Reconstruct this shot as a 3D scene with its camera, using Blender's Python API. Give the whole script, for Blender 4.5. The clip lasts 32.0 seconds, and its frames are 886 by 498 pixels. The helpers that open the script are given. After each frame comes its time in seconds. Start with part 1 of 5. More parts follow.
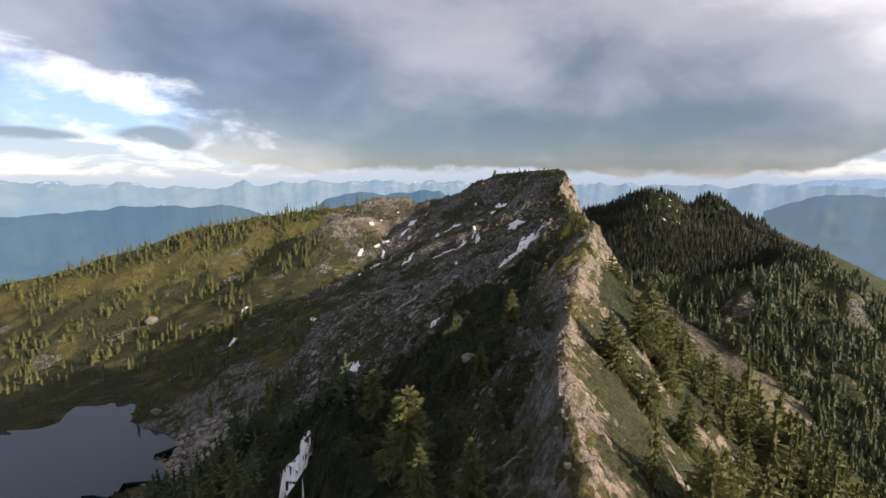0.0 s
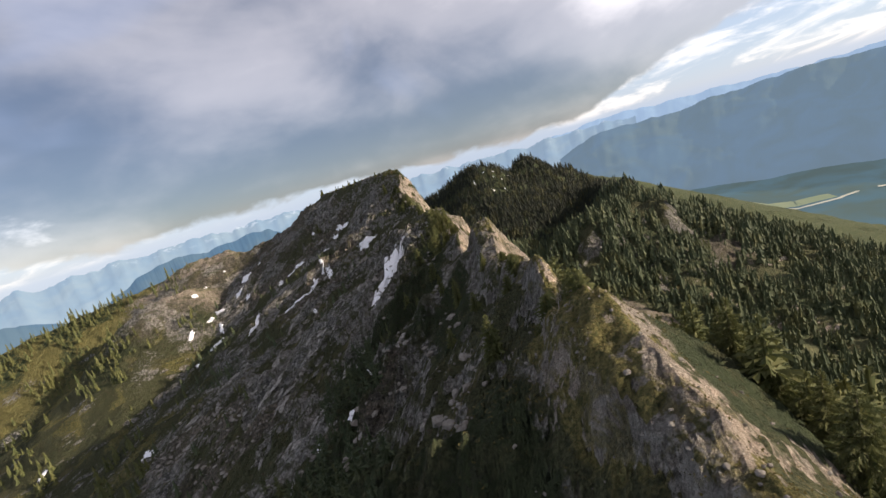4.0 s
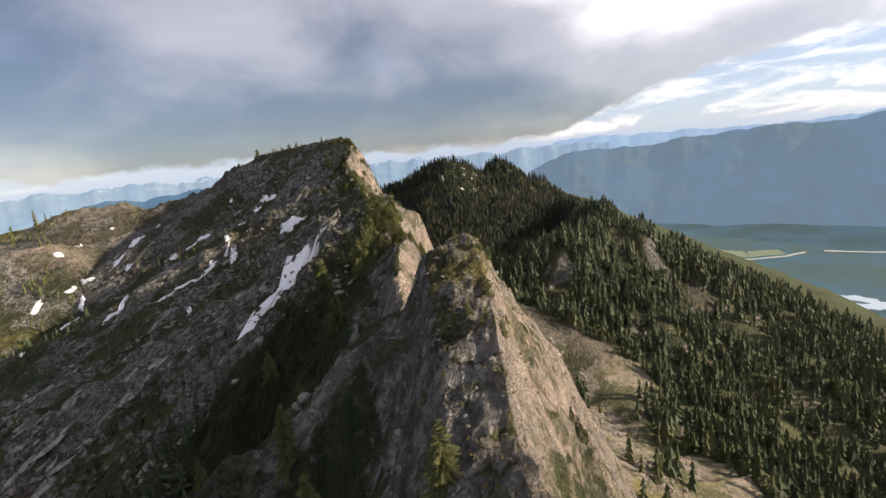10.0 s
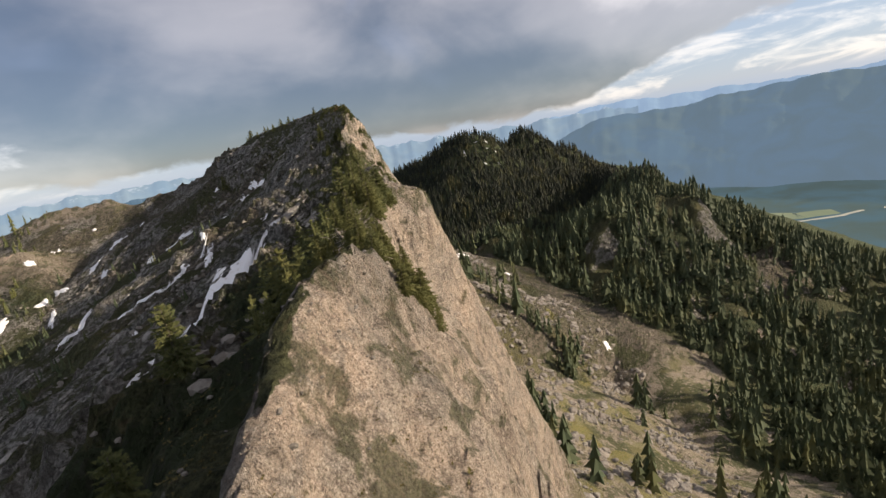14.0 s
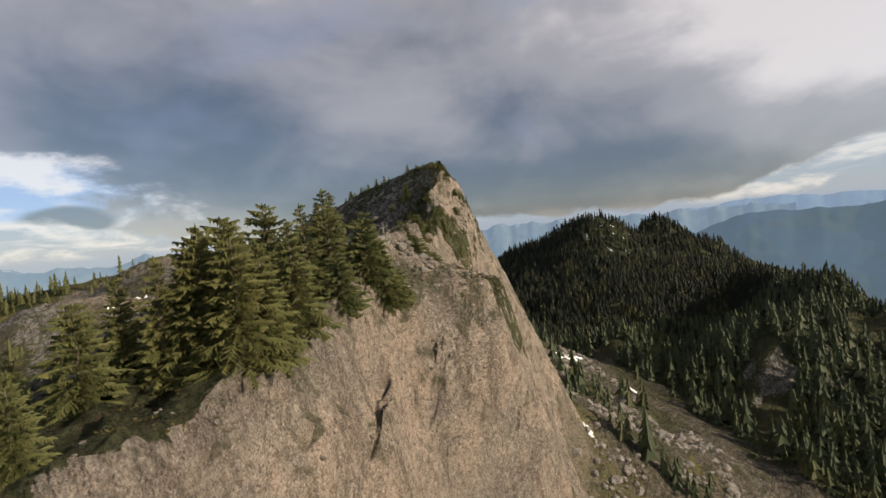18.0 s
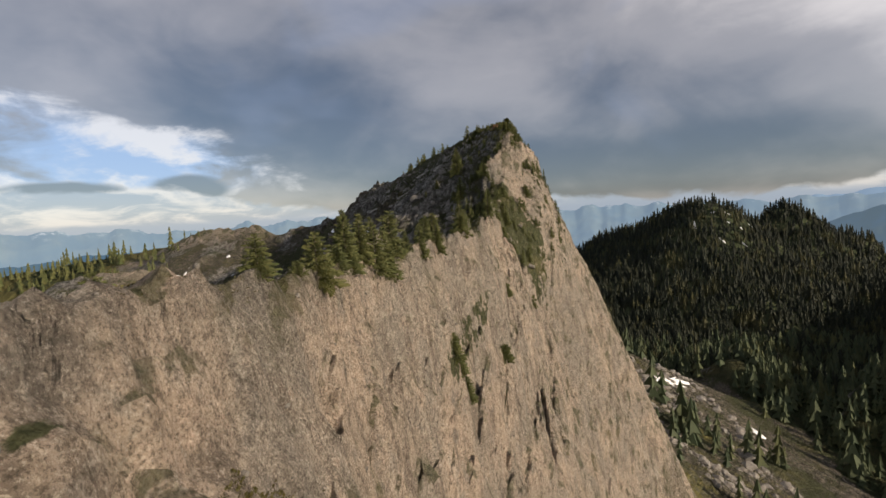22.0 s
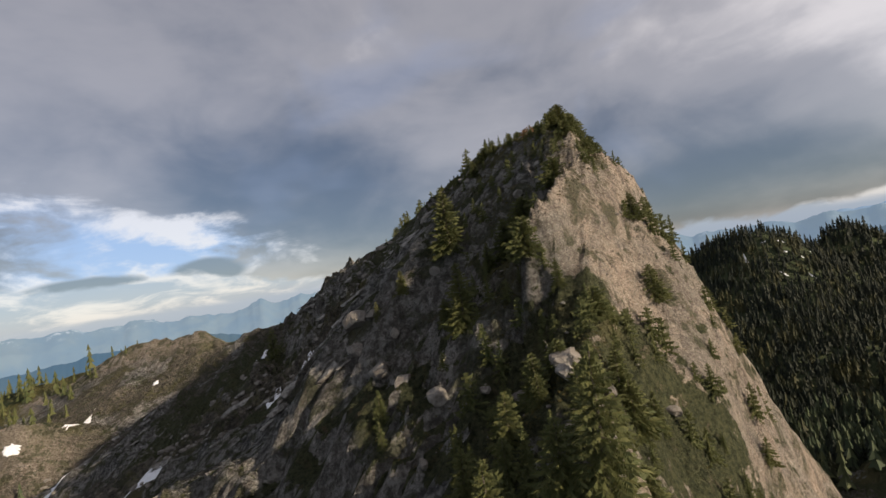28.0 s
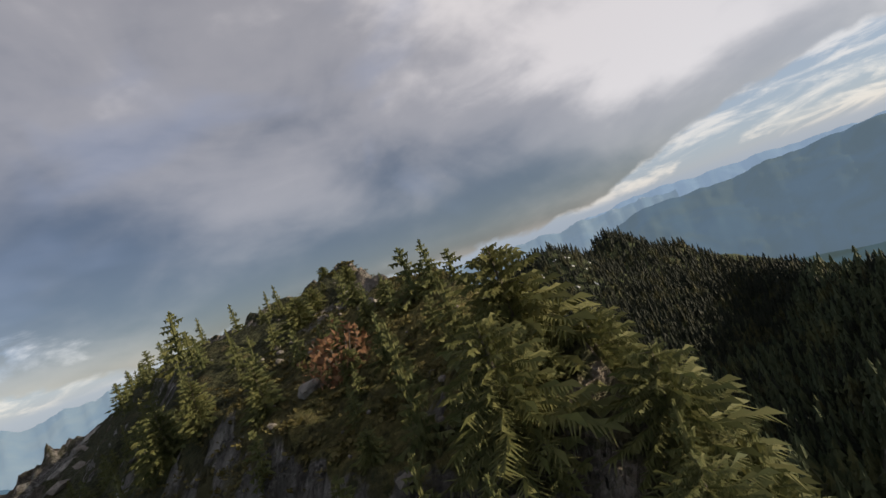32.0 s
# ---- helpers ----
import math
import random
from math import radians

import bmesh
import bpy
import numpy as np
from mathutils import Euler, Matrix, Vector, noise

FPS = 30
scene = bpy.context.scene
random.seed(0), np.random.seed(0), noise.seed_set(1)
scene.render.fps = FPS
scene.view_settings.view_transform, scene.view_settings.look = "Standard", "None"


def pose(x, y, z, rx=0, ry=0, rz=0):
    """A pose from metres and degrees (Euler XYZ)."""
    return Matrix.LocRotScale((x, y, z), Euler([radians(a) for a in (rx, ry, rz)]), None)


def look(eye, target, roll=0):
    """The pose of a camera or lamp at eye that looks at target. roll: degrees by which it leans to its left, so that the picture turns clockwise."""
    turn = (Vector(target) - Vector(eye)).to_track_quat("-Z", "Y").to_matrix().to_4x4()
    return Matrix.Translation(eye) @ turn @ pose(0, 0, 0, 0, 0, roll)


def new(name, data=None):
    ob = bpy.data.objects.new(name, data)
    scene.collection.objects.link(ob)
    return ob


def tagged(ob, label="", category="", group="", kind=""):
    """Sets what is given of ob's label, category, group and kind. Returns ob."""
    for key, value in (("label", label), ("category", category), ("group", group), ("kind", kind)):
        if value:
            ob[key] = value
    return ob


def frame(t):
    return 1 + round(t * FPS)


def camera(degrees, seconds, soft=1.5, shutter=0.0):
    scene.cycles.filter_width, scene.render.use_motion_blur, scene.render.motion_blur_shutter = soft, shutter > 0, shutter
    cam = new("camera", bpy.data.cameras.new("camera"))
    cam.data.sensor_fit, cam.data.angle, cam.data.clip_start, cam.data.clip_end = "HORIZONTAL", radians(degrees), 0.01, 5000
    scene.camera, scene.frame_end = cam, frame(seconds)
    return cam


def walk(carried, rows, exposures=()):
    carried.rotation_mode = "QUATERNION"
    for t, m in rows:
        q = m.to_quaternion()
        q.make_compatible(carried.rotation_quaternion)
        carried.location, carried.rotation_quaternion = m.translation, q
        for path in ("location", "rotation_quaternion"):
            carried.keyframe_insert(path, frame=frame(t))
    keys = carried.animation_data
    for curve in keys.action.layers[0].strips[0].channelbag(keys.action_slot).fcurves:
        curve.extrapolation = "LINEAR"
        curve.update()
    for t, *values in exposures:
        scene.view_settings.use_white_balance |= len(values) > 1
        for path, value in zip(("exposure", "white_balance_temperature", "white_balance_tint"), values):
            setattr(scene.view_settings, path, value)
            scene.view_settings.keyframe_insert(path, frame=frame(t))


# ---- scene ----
cam = camera(86.97, 32.0)
ROWS = [
    (0, -4.554, -4.365, -17.906, -0.452, -8.558, 0.016),
    (0.5, -5.31, 2.081, -17.037, -3.816, -9.109, -4.75),
    (1, -5.695, 9.213, -16.683, -6.794, -9.386, -9.037),
    (1.5, -5.766, 16.313, -16.586, -9.778, -9.722, -12.177),
    (2, -5.63, 23.233, -16.537, -12.02, -9.792, -14.102),
    (2.5, -5.032, 30.309, -16.506, -13.882, -9.781, -15.472),
    (4.5, 0.023, 58.285, -16.54, -20.937, -10.262, -16.882),
    (5, 1.978, 64.968, -17.129, -23.251, -10.975, -17.968),
    (5.5, 4.113, 71.424, -17.69, -26.051, -11.565, -18.507),
    (6, 6.928, 78.244, -18.513, -28.254, -12.095, -19.029),
    (6.5, 9.834, 84.597, -19.461, -29.95, -12.604, -18.595),
    (7, 13.08, 90.943, -20.697, -30.383, -12.632, -16.819),
    (7.5, 16.154, 96.951, -21.713, -29.771, -12.362, -14.008),
    (8, 19.75, 103.356, -22.615, -28.826, -12.051, -11.817),
    (8.5, 23.075, 109.762, -23.471, -28.359, -12.036, -10.322),
    (9, 26.386, 116.038, -24.275, -27.574, -12.009, -8.618),
    (9.5, 29.489, 122.165, -25.099, -25.784, -11.903, -6.843),
    (10, 32.498, 128.537, -25.824, -24.182, -11.686, -5.836),
    (10.5, 35.726, 135.575, -26.492, -23.469, -11.384, -6.61),
    (11, 39.031, 142.506, -27.109, -24.346, -11.258, -9.662),
    (11.5, 42.14, 148.768, -27.809, -25.456, -11.39, -13.268),
    (12, 45.197, 154.57, -28.561, -25.64, -11.811, -14.505),
    (12.5, 48.467, 160.367, -29.651, -24.46, -12.158, -13.463),
    (13, 52.151, 168.09, -30.982, -22.974, -12.954, -11.535),
    (13.5, 55.35, 174.631, -32.534, -21.707, -14.196, -10.598),
    (15.5, 69.774, 200.395, -41.403, -14.605, -10.365, -5.708),
    (16, 73.4, 208.395, -42.371, -12.146, -8.569, -4.788),
    (16.5, 76.544, 215.877, -42.908, -10.409, -6.723, -4.723),
    (17, 79.549, 223.65, -42.811, -9.273, -4.487, -5.214),
    (17.5, 82.532, 231.673, -42.152, -8.369, -3.087, -5.078),
    (18, 85.35, 239.633, -41.244, -7.764, -2.535, -5.19),
    (18.5, 88.268, 248.463, -40.244, -7.457, -2.394, -5.466),
    (19, 90.484, 255.702, -40.076, -7.648, -1.933, -6.972),
    (19.5, 92.92, 261.691, -39.558, -6.875, -1.66, -6.06),
    (20, 95.182, 269.479, -39.191, -4.539, -1.967, -4.132),
    (20.5, 97.11, 277.473, -39.127, -2.222, -3.302, -2.792),
    (21, 98.618, 285.26, -39.016, -0.151, -4.099, -2.659),
    (21.5, 99.951, 292.742, -38.95, 1.522, -4.423, -2.838),
    (22, 100.865, 300.298, -38.876, 2.676, -4.598, -3.033),
    (22.5, 101.722, 307.585, -38.946, 3.587, -5.152, -2.954),
    (23, 102.415, 314.824, -39.181, 4.282, -5.539, -2.945),
    (23.5, 103.011, 322.211, -39.728, 4.671, -6.363, -3.893),
    (24, 103.474, 329.512, -40.541, 4.85, -7.493, -4.904),
    (24.5, 104.003, 337.752, -41.746, 5.072, -6.657, -4.937),
    (25, 104.139, 345.419, -41.984, 5.649, -4.076, -3.751),
    (25.5, 104.225, 353.492, -41.266, 7.266, -1.248, -1.003),
    (27.5, 103.437, 384.553, -31.949, 7.222, 2.334, -5.636),
    (28, 102.596, 391.662, -29.384, 3.781, 2.432, -9.157),
    (28.5, 102.194, 398.948, -26.81, 0.512, 2.045, -12.583),
    (29, 102.118, 405.798, -24.482, -2.188, 2.426, -15.487),
    (29.5, 102.592, 412.832, -21.848, -6.185, 2.931, -18.393),
    (30, 103.656, 419.951, -19.138, -11.225, 2.855, -20.691),
    (30.5, 105.151, 426.548, -16.507, -15.706, 2.657, -22.461),
    (31, 107.172, 432.851, -13.863, -18.749, 3.025, -23.303),
    (31.5, 109.726, 439.408, -11.507, -20.025, 2.392, -22.739),
    (32, 112.107, 445.323, -9.935, -19.643, 1.839, -20.176),
]
walk(cam, [(t, pose(x, y, z, 0, 0, yaw) @ pose(0, 0, 0, 90 + pitch) @ pose(0, 0, 0, 0, 0, roll)) for t, x, y, z, yaw, pitch, roll in ROWS],
     exposures=[(0.0, 0.44, 6500, 16), (5.5, 0.56, 6500, 16), (12.0, 0.53, 6550, 16), (13.2, 0.46, 6570, 15.5), (16.0, -0.05, 6650, 13), (25.5, -0.08, 6600, 13), (29.0, -0.06, 6550, 14), (32.0, -0.1, 6600, 13)])

# ---- world, sun, exposure ----
SUN_AZ, SUN_EL = radians(121.0), radians(19.0)
SUN_DIR = Vector((math.sin(SUN_AZ) * math.cos(SUN_EL), math.cos(SUN_AZ) * math.cos(SUN_EL), math.sin(SUN_EL)))
sun = new("sun", bpy.data.lights.new("sun", "SUN"))
sun.data.energy, sun.data.angle, sun.data.color = 5.6, radians(0.8), (1.0, 0.85, 0.64)
sun.matrix_world = look(SUN_DIR * 900, (0, 0, 0))


def nodes_of(tree):
    """Short makers of nodes and links in one tree."""
    def add(kind, **sets):
        n = tree.nodes.new(kind)
        for key, value in sets.items():
            if key in n.inputs:
                n.inputs[key].default_value = value
        return n

    def math_(op, a, b=0.0, clamp=False):
        n = tree.nodes.new("ShaderNodeMath")
        n.operation, n.use_clamp = op, clamp
        for i, v in enumerate((a, b)):
            if isinstance(v, (int, float)):
                n.inputs[i].default_value = v
            else:
                tree.links.new(v, n.inputs[i])
        return n.outputs[0]

    def mix(fac, a, b):
        n = tree.nodes.new("ShaderNodeMix")
        n.data_type = "RGBA"
        for i, v in ((0, fac), (6, a), (7, b)):
            if isinstance(v, (int, float)):
                n.inputs[i].default_value = v
            elif isinstance(v, tuple):
                n.inputs[i].default_value = (*v, 1.0)
            else:
                tree.links.new(v, n.inputs[i])
        return n.outputs[2]

    def ramp(v, lo, hi, a=0.0, b=1.0):
        n = tree.nodes.new("ShaderNodeMapRange")
        n.interpolation_type = "SMOOTHSTEP"
        tree.links.new(v, n.inputs[0])
        for i, x in zip((1, 2, 3, 4), (lo, hi, a, b)):
            n.inputs[i].default_value = x
        return n.outputs[0]

    def noise_(vec, scale, detail=6.0, rough=0.55, distort=0.0):
        n = tree.nodes.new("ShaderNodeTexNoise")
        if vec is not None:
            tree.links.new(vec, n.inputs["Vector"])
        n.inputs["Scale"].default_value, n.inputs["Detail"].default_value = scale, detail
        n.inputs["Roughness"].default_value, n.inputs["Distortion"].default_value = rough, distort
        return n.outputs["Fac"]

    def link(a, b):
        tree.links.new(a, b)
    return add, math_, mix, ramp, noise_, link


def make_world():
    """Broken evening overcast: a cloud deck seen in perspective, blue gaps, a bright strip over the horizon."""
    world = bpy.data.worlds.new("sky")
    scene.world = world
    world.use_nodes = True
    tree = world.node_tree
    tree.nodes.clear()
    add, math_, mix, ramp, noise_, link = nodes_of(tree)
    out, bg = add("ShaderNodeOutputWorld"), add("ShaderNodeBackground")
    link(bg.outputs[0], out.inputs[0])
    sky = add("ShaderNodeTexSky")
    sky.sky_type, sky.sun_disc = "NISHITA", False
    sky.sun_elevation, sky.sun_rotation, sky.altitude = SUN_EL, SUN_AZ, 1400.0
    coord = add("ShaderNodeTexCoord")
    sep = add("ShaderNodeSeparateXYZ")
    link(coord.outputs["Generated"], sep.inputs[0])
    dx, dy, dz = sep.outputs
    az = math_("MULTIPLY", math_("ARCTAN2", dx, dy), 57.29578)
    el = math_("MULTIPLY", math_("ARCSINE", dz), 57.29578)

    def spot(ca, ce, ra, re, lo=1.0, hi=0.2):
        """1 at a bearing and elevation, 0 outside an ellipse round it."""
        p, q = math_("MULTIPLY", math_("SUBTRACT", az, ca), 1 / ra), math_("MULTIPLY", math_("SUBTRACT", el, ce), 1 / re)
        return ramp(math_("SQRT", math_("ADD", math_("MULTIPLY", p, p), math_("MULTIPLY", q, q))), lo, hi)

    def plus(*terms):
        total = terms[0]
        for term in terms[1:]:
            total = math_("ADD", total, term)
        return total

    def part_of(value, k, centre=0.0):
        return math_("MULTIPLY", math_("SUBTRACT", value, centre), k)
    # the underside of the deck, drawn out towards the horizon
    low = math_("ADD", math_("MAXIMUM", dz, 0.0), 0.16)
    flat = add("ShaderNodeCombineXYZ")
    link(math_("DIVIDE", dx, low), flat.inputs[0])
    link(math_("DIVIDE", dy, low), flat.inputs[1])
    flat.inputs[2].default_value = 0.37
    deck = flat.outputs[0]

    def stretched(k):
        n = add("ShaderNodeVectorMath")
        n.operation = "MULTIPLY"
        link(coord.outputs["Generated"], n.inputs[0])
        n.inputs[1].default_value = (1.0, 1.0, k)
        return n.outputs[0]
    puff = stretched(1.8)
    big = noise_(deck, 0.55, 2.0, 0.45, 0.4)
    mid = noise_(puff, 3.4, 4.0, 0.50, 0.45)
    fine = noise_(puff, 9.0, 6.0, 0.56, 0.3)
    lum = plus(part_of(big, 0.75, 0.5), part_of(mid, 1.15, 0.5), part_of(fine, 0.34, 0.5))
    lum = plus(lum, part_of(spot(60, 12, 34, 16), 0.62), part_of(ramp(el, 12, 34), 0.30), part_of(spot(44, 24, 36, 20), 0.36), part_of(spot(-46, 16, 16, 12), 0.05))
    # dark bellies: low ahead, and broad on the shaded side
    lum = plus(lum, part_of(spot(12, 3.0, 40, 8.0, 1.0, 0.3), -0.30), part_of(spot(-19, 12, 19, 10), -0.25), part_of(spot(31, 3.5, 22, 6.5), -0.24))
    grey = mix(ramp(lum, -0.42, 0.40), (0.092, 0.116, 0.165), (0.43, 0.42, 0.435))
    warm = mix(ramp(lum, 0.34, 0.78), grey, (0.93, 0.885, 0.86))
    tint = noise_(puff, 2.3, 3.0, 0.5, 0.6)
    warm = mix(ramp(tint, 0.54, 0.70, 0.0, 0.30), warm, (0.34, 0.42, 0.62))
    # behind, where the sun stands, the deck has broken up
    open_ = ramp(math_("ADD", math_("MULTIPLY", dx, 0.55), math_("MULTIPLY", dy, -0.83)), -0.1, 0.75)
    warm = mix(open_, warm, (0.50, 0.48, 0.46))
    # a torn blue gap on the left, with two small dark clouds in it
    torn = noise_(stretched(2.2), 6.0, 5.0, 0.55, 0.6)
    rag = plus(part_of(torn, 1.5, 0.5), part_of(fine, 0.7, 0.5))
    gap = plus(spot(-36, 6.0, 20, 6.4, 1.3, 0.0), math_("MULTIPLY", spot(-46, 13, 12, 6, 1.2, 0.1), 0.5), rag)
    blue = mix(ramp(plus(torn, part_of(fine, 0.8, 0.5)), 0.40, 0.62), (0.36, 0.54, 0.86), (0.90, 0.90, 0.92))
    cloud = mix(ramp(gap, 0.42, 0.78), warm, blue)
    small = math_("MAXIMUM", spot(-30.5, 4.0, 5.2, 2.0, 1.25, 0.3), spot(-41, 3.5, 6.5, 1.7, 1.25, 0.3))
    cloud = mix(ramp(plus(small, part_of(rag, 0.8)), 0.35, 0.8), cloud, (0.13, 0.17, 0.245))
    # strip of lit cloud banks and haze under the edge of the deck
    banks = noise_(stretched(4.0), 9.0, 8.0, 0.58, 0.5)
    base_ = plus(ramp(az, 32, 72, 1.0, 7.4), ramp(az, 66, 110, 0.0, 6.0), ramp(az, -14, -34, 0.0, 2.9))
    edge = plus(math_("SUBTRACT", el, base_), part_of(mid, 5.0, 0.5), part_of(fine, 3.2, 0.5))
    strip = ramp(edge, -0.35, 0.45, 1.0, 0.0)
    bank = mix(ramp(plus(banks, part_of(ramp(el, 0.0, 5.0), 0.04)), 0.44, 0.66), (0.36, 0.44, 0.56), (0.84, 0.82, 0.81))
    lit = math_("MAXIMUM", ramp(az, 24, 42, 0.25, 1.0), ramp(az, -6, -24, 0.25, 1.0))
    haze = mix(math_("MULTIPLY", ramp(el, -0.2, 0.8), lit), (0.33, 0.44, 0.60), bank)
    full = mix(strip, cloud, haze)
    below = mix(ramp(dz, -0.12, -0.01), (0.10, 0.14, 0.18), full)
    # the clear sky's own light lies behind the gaps
    blend = add("ShaderNodeMix")
    blend.data_type, blend.blend_type = "RGBA", "ADD"
    blend.inputs[0].default_value = 0.04
    link(below, blend.inputs[6])
    link(sky.outputs[0], blend.inputs[7])
    link(blend.outputs[2], bg.inputs[0])
    bg.inputs[1].default_value = 0.75


make_world()


# ---- numbers for the land ----
def hash2(ix, iy, seed):
    h = (ix * 374761393 + iy * 668265263 + seed * 974634777) & 0xFFFFFFFF
    h = ((h ^ (h >> 13)) * 1274126177) & 0xFFFFFFFF
    return (h ^ (h >> 16)) & 0xFFFFFFFF


def perlin(x, y, seed=0):
    """Gradient noise, about -0.7 to 0.7."""
    ix, iy = np.floor(x).astype(np.int64), np.floor(y).astype(np.int64)
    fx, fy = x - ix, y - iy
    sx, sy = fx * fx * fx * (fx * (fx * 6 - 15) + 10), fy * fy * fy * (fy * (fy * 6 - 15) + 10)

    def corner(ox, oy):
        a = hash2(ix + ox, iy + oy, seed) * (2 * math.pi / 4294967296.0)
        return np.cos(a) * (fx - ox) + np.sin(a) * (fy - oy)
    top = corner(0, 0) * (1 - sx) + corner(1, 0) * sx
    low = corner(0, 1) * (1 - sx) + corner(1, 1) * sx
    return top * (1 - sy) + low * sy


def fbm(x, y, scale, octaves, seed=0, gain=0.5, sharp=False):
    total, amp, f = 0.0, 1.0, 1.0 / scale
    for k in range(octaves):
        n = perlin(x * f + 17.3 * k, y * f - 9.1 * k, seed + k)
        total = total + amp * ((0.5 - np.abs(n) * 1.6) if sharp else n)
        amp, f = amp * gain, f * 2.03
    return total


def smooth(v, lo, hi):
    t = np.clip((v - lo) / (hi - lo), 0, 1)
    return t * t * (3 - 2 * t)


# the crest of the main ridge: y, x, z
CREST = np.array([
    (-400, -60, -120), (-150, -30, -62), (-40, -6, -42), (0, 1, -38), (20, 4.2, -37), (34, 6.6, -36), (47, 9.8, -37.2), (62, 15, -36.6),
    (76, 20, -34), (85, 23.5, -31.8), (94, 26.5, -34.5), (104, 30.5, -38.5), (114, 34.6, -36.6), (125, 38.2, -36.9), (132, 40, -38.2),
    (146, 43.2, -40.6), (157, 48.6, -36.4), (166, 52.6, -33.4), (173, 55, -35.2), (178, 55.6, -36.6), (181.5, 55, -40.5), (186, 54, -51), (192, 53.8, -48.6), (200, 56, -46.2),
    (207, 58.8, -44), (214, 62.4, -42.8), (222, 67.3, -44), (232, 69.8, -46.4), (250, 74, -48.2), (264, 77.6, -48)])
CREST2 = np.array([(278, 82, -46.6), (291, 86.4, -42.2), (302, 90.6, -40.8), (318, 90, -41.4),
    (334, 89.6, -43.4), (344, 91.2, -44), (364, 97, -43.4), (381, 103.4, -43), (391, 104.6, -41), (404, 106, -42), (424, 109, -39.6),
    (431, 111, -37), (437, 113, -31), (442, 114.6, -25), (447, 115.8, -18.4), (451, 116.8, -14.8), (455, 117.6, -13), (463, 117.6, -10.6), (474, 116, -8.6), (500, 106, -9.4),
    (545, 88, -11), (604, 70, -12.5), (614, 68.5, -14.5), (628, 56, -27), (660, 30, -62), (720, 0, -110), (900, -60, -260), (1200, -120, -480)])
CREST = np.vstack([CREST, CREST2])


def crest_x(y):
    return np.interp(y, CREST[:, 0], CREST[:, 1])


def crest_z(y):
    return np.interp(y, CREST[:, 0], CREST[:, 2])


def tent(x, y, line, near, far, reach=60.0, left=None):
    """Height of a ridge along a polyline of (x, y, z): slope near for the first reach metres, then far. left: other slopes on its left side."""
    best, side = np.full(x.shape, -1e9), 0.0
    if left is not None:
        gap, side = np.full(x.shape, 1e9), np.zeros(x.shape)
        for (ax, ay, az), (bx, by, bz) in zip(line, line[1:]):
            lx, ly = bx - ax, by - ay
            k = np.clip(((x - ax) * lx + (y - ay) * ly) / (lx * lx + ly * ly), 0, 1)
            d = np.hypot(x - ax - k * lx, y - ay - k * ly)
            s = (lx * (y - ay) - ly * (x - ax)) / math.hypot(lx, ly)
            side, gap = np.where(d < gap, s, side), np.minimum(d, gap)
        side = smooth(side, -12, 12)
    for (ax, ay, az), (bx, by, bz) in zip(line, line[1:]):
        lx, ly = bx - ax, by - ay
        n2 = lx * lx + ly * ly
        k = np.clip(((x - ax) * lx + (y - ay) * ly) / n2, 0, 1)
        ox, oy = x - ax - k * lx, y - ay - k * ly
        d = np.hypot(ox, oy)
        s1, s2 = near, far
        if left is not None:
            s1, s2 = near + (left[0] - near) * side, far + (left[1] - far) * side
        best = np.maximum(best, az + k * (bz - az) - s1 * np.minimum(d, reach) - s2 * np.maximum(d - reach, 0))
    return best


SHOULDER = [(60, 615, -20), (22, 622, -40), (-26, 624, -51), (-52, 638, -46), (-84, 640, -44), (-135, 652, -56), (-195, 662, -64), (-300, 662, -78), (-380, 645, -100),
            (-460, 632, -125), (-530, 622, -148), (-660, 620, -176), (-900, 650, -260)]
KNOLL = [(-62, 590, -78), (-93, 571, -66), (-128, 560, -72), (-170, 552, -92)]
TWIN_PEAKS = [(260, 1640, -330), (388, 1378, -121), (446, 1250, -84), (488, 1150, -50), (514, 1109, -38), (542, 1108, -50), (592, 1122, -84), (612, 1126, -78), (646, 1131, -54), (656, 1131, -54), (688, 1108, -86),
              (716, 1090, -106), (738, 1080, -108), (752, 1050, -150), (745, 1000, -158)]
SPUR = [(745, 1000, -158), (690, 900, -160), (600, 760, -150), (520, 620, -143), (502, 560, -156), (538, 520, -190), (564, 439, -240),
        (594, 324, -285), (650, 220, -350), (760, 60, -470), (880, -60, -580)]
RIB = [(510, 600, -146), (455, 592, -146), (400, 585, -150), (338, 592, -170), (292, 646, -160)]
PROW = [(505, 575, -152), (486, 534, -168), (478, 522, -188)]
OUTLIER = [(900, 1400, -150), (945, 1318, -157), (1024, 1253, -197), (1110, 1170, -274), (1240, 1060, -400)]
# where the conifers begin beyond the talus
EDGE_Y, EDGE_X = (150, 200, 260, 321, 340, 407, 466, 590, 650, 720), (240, 285, 300, 300, 272, 346, 316, 292, 262, 240)


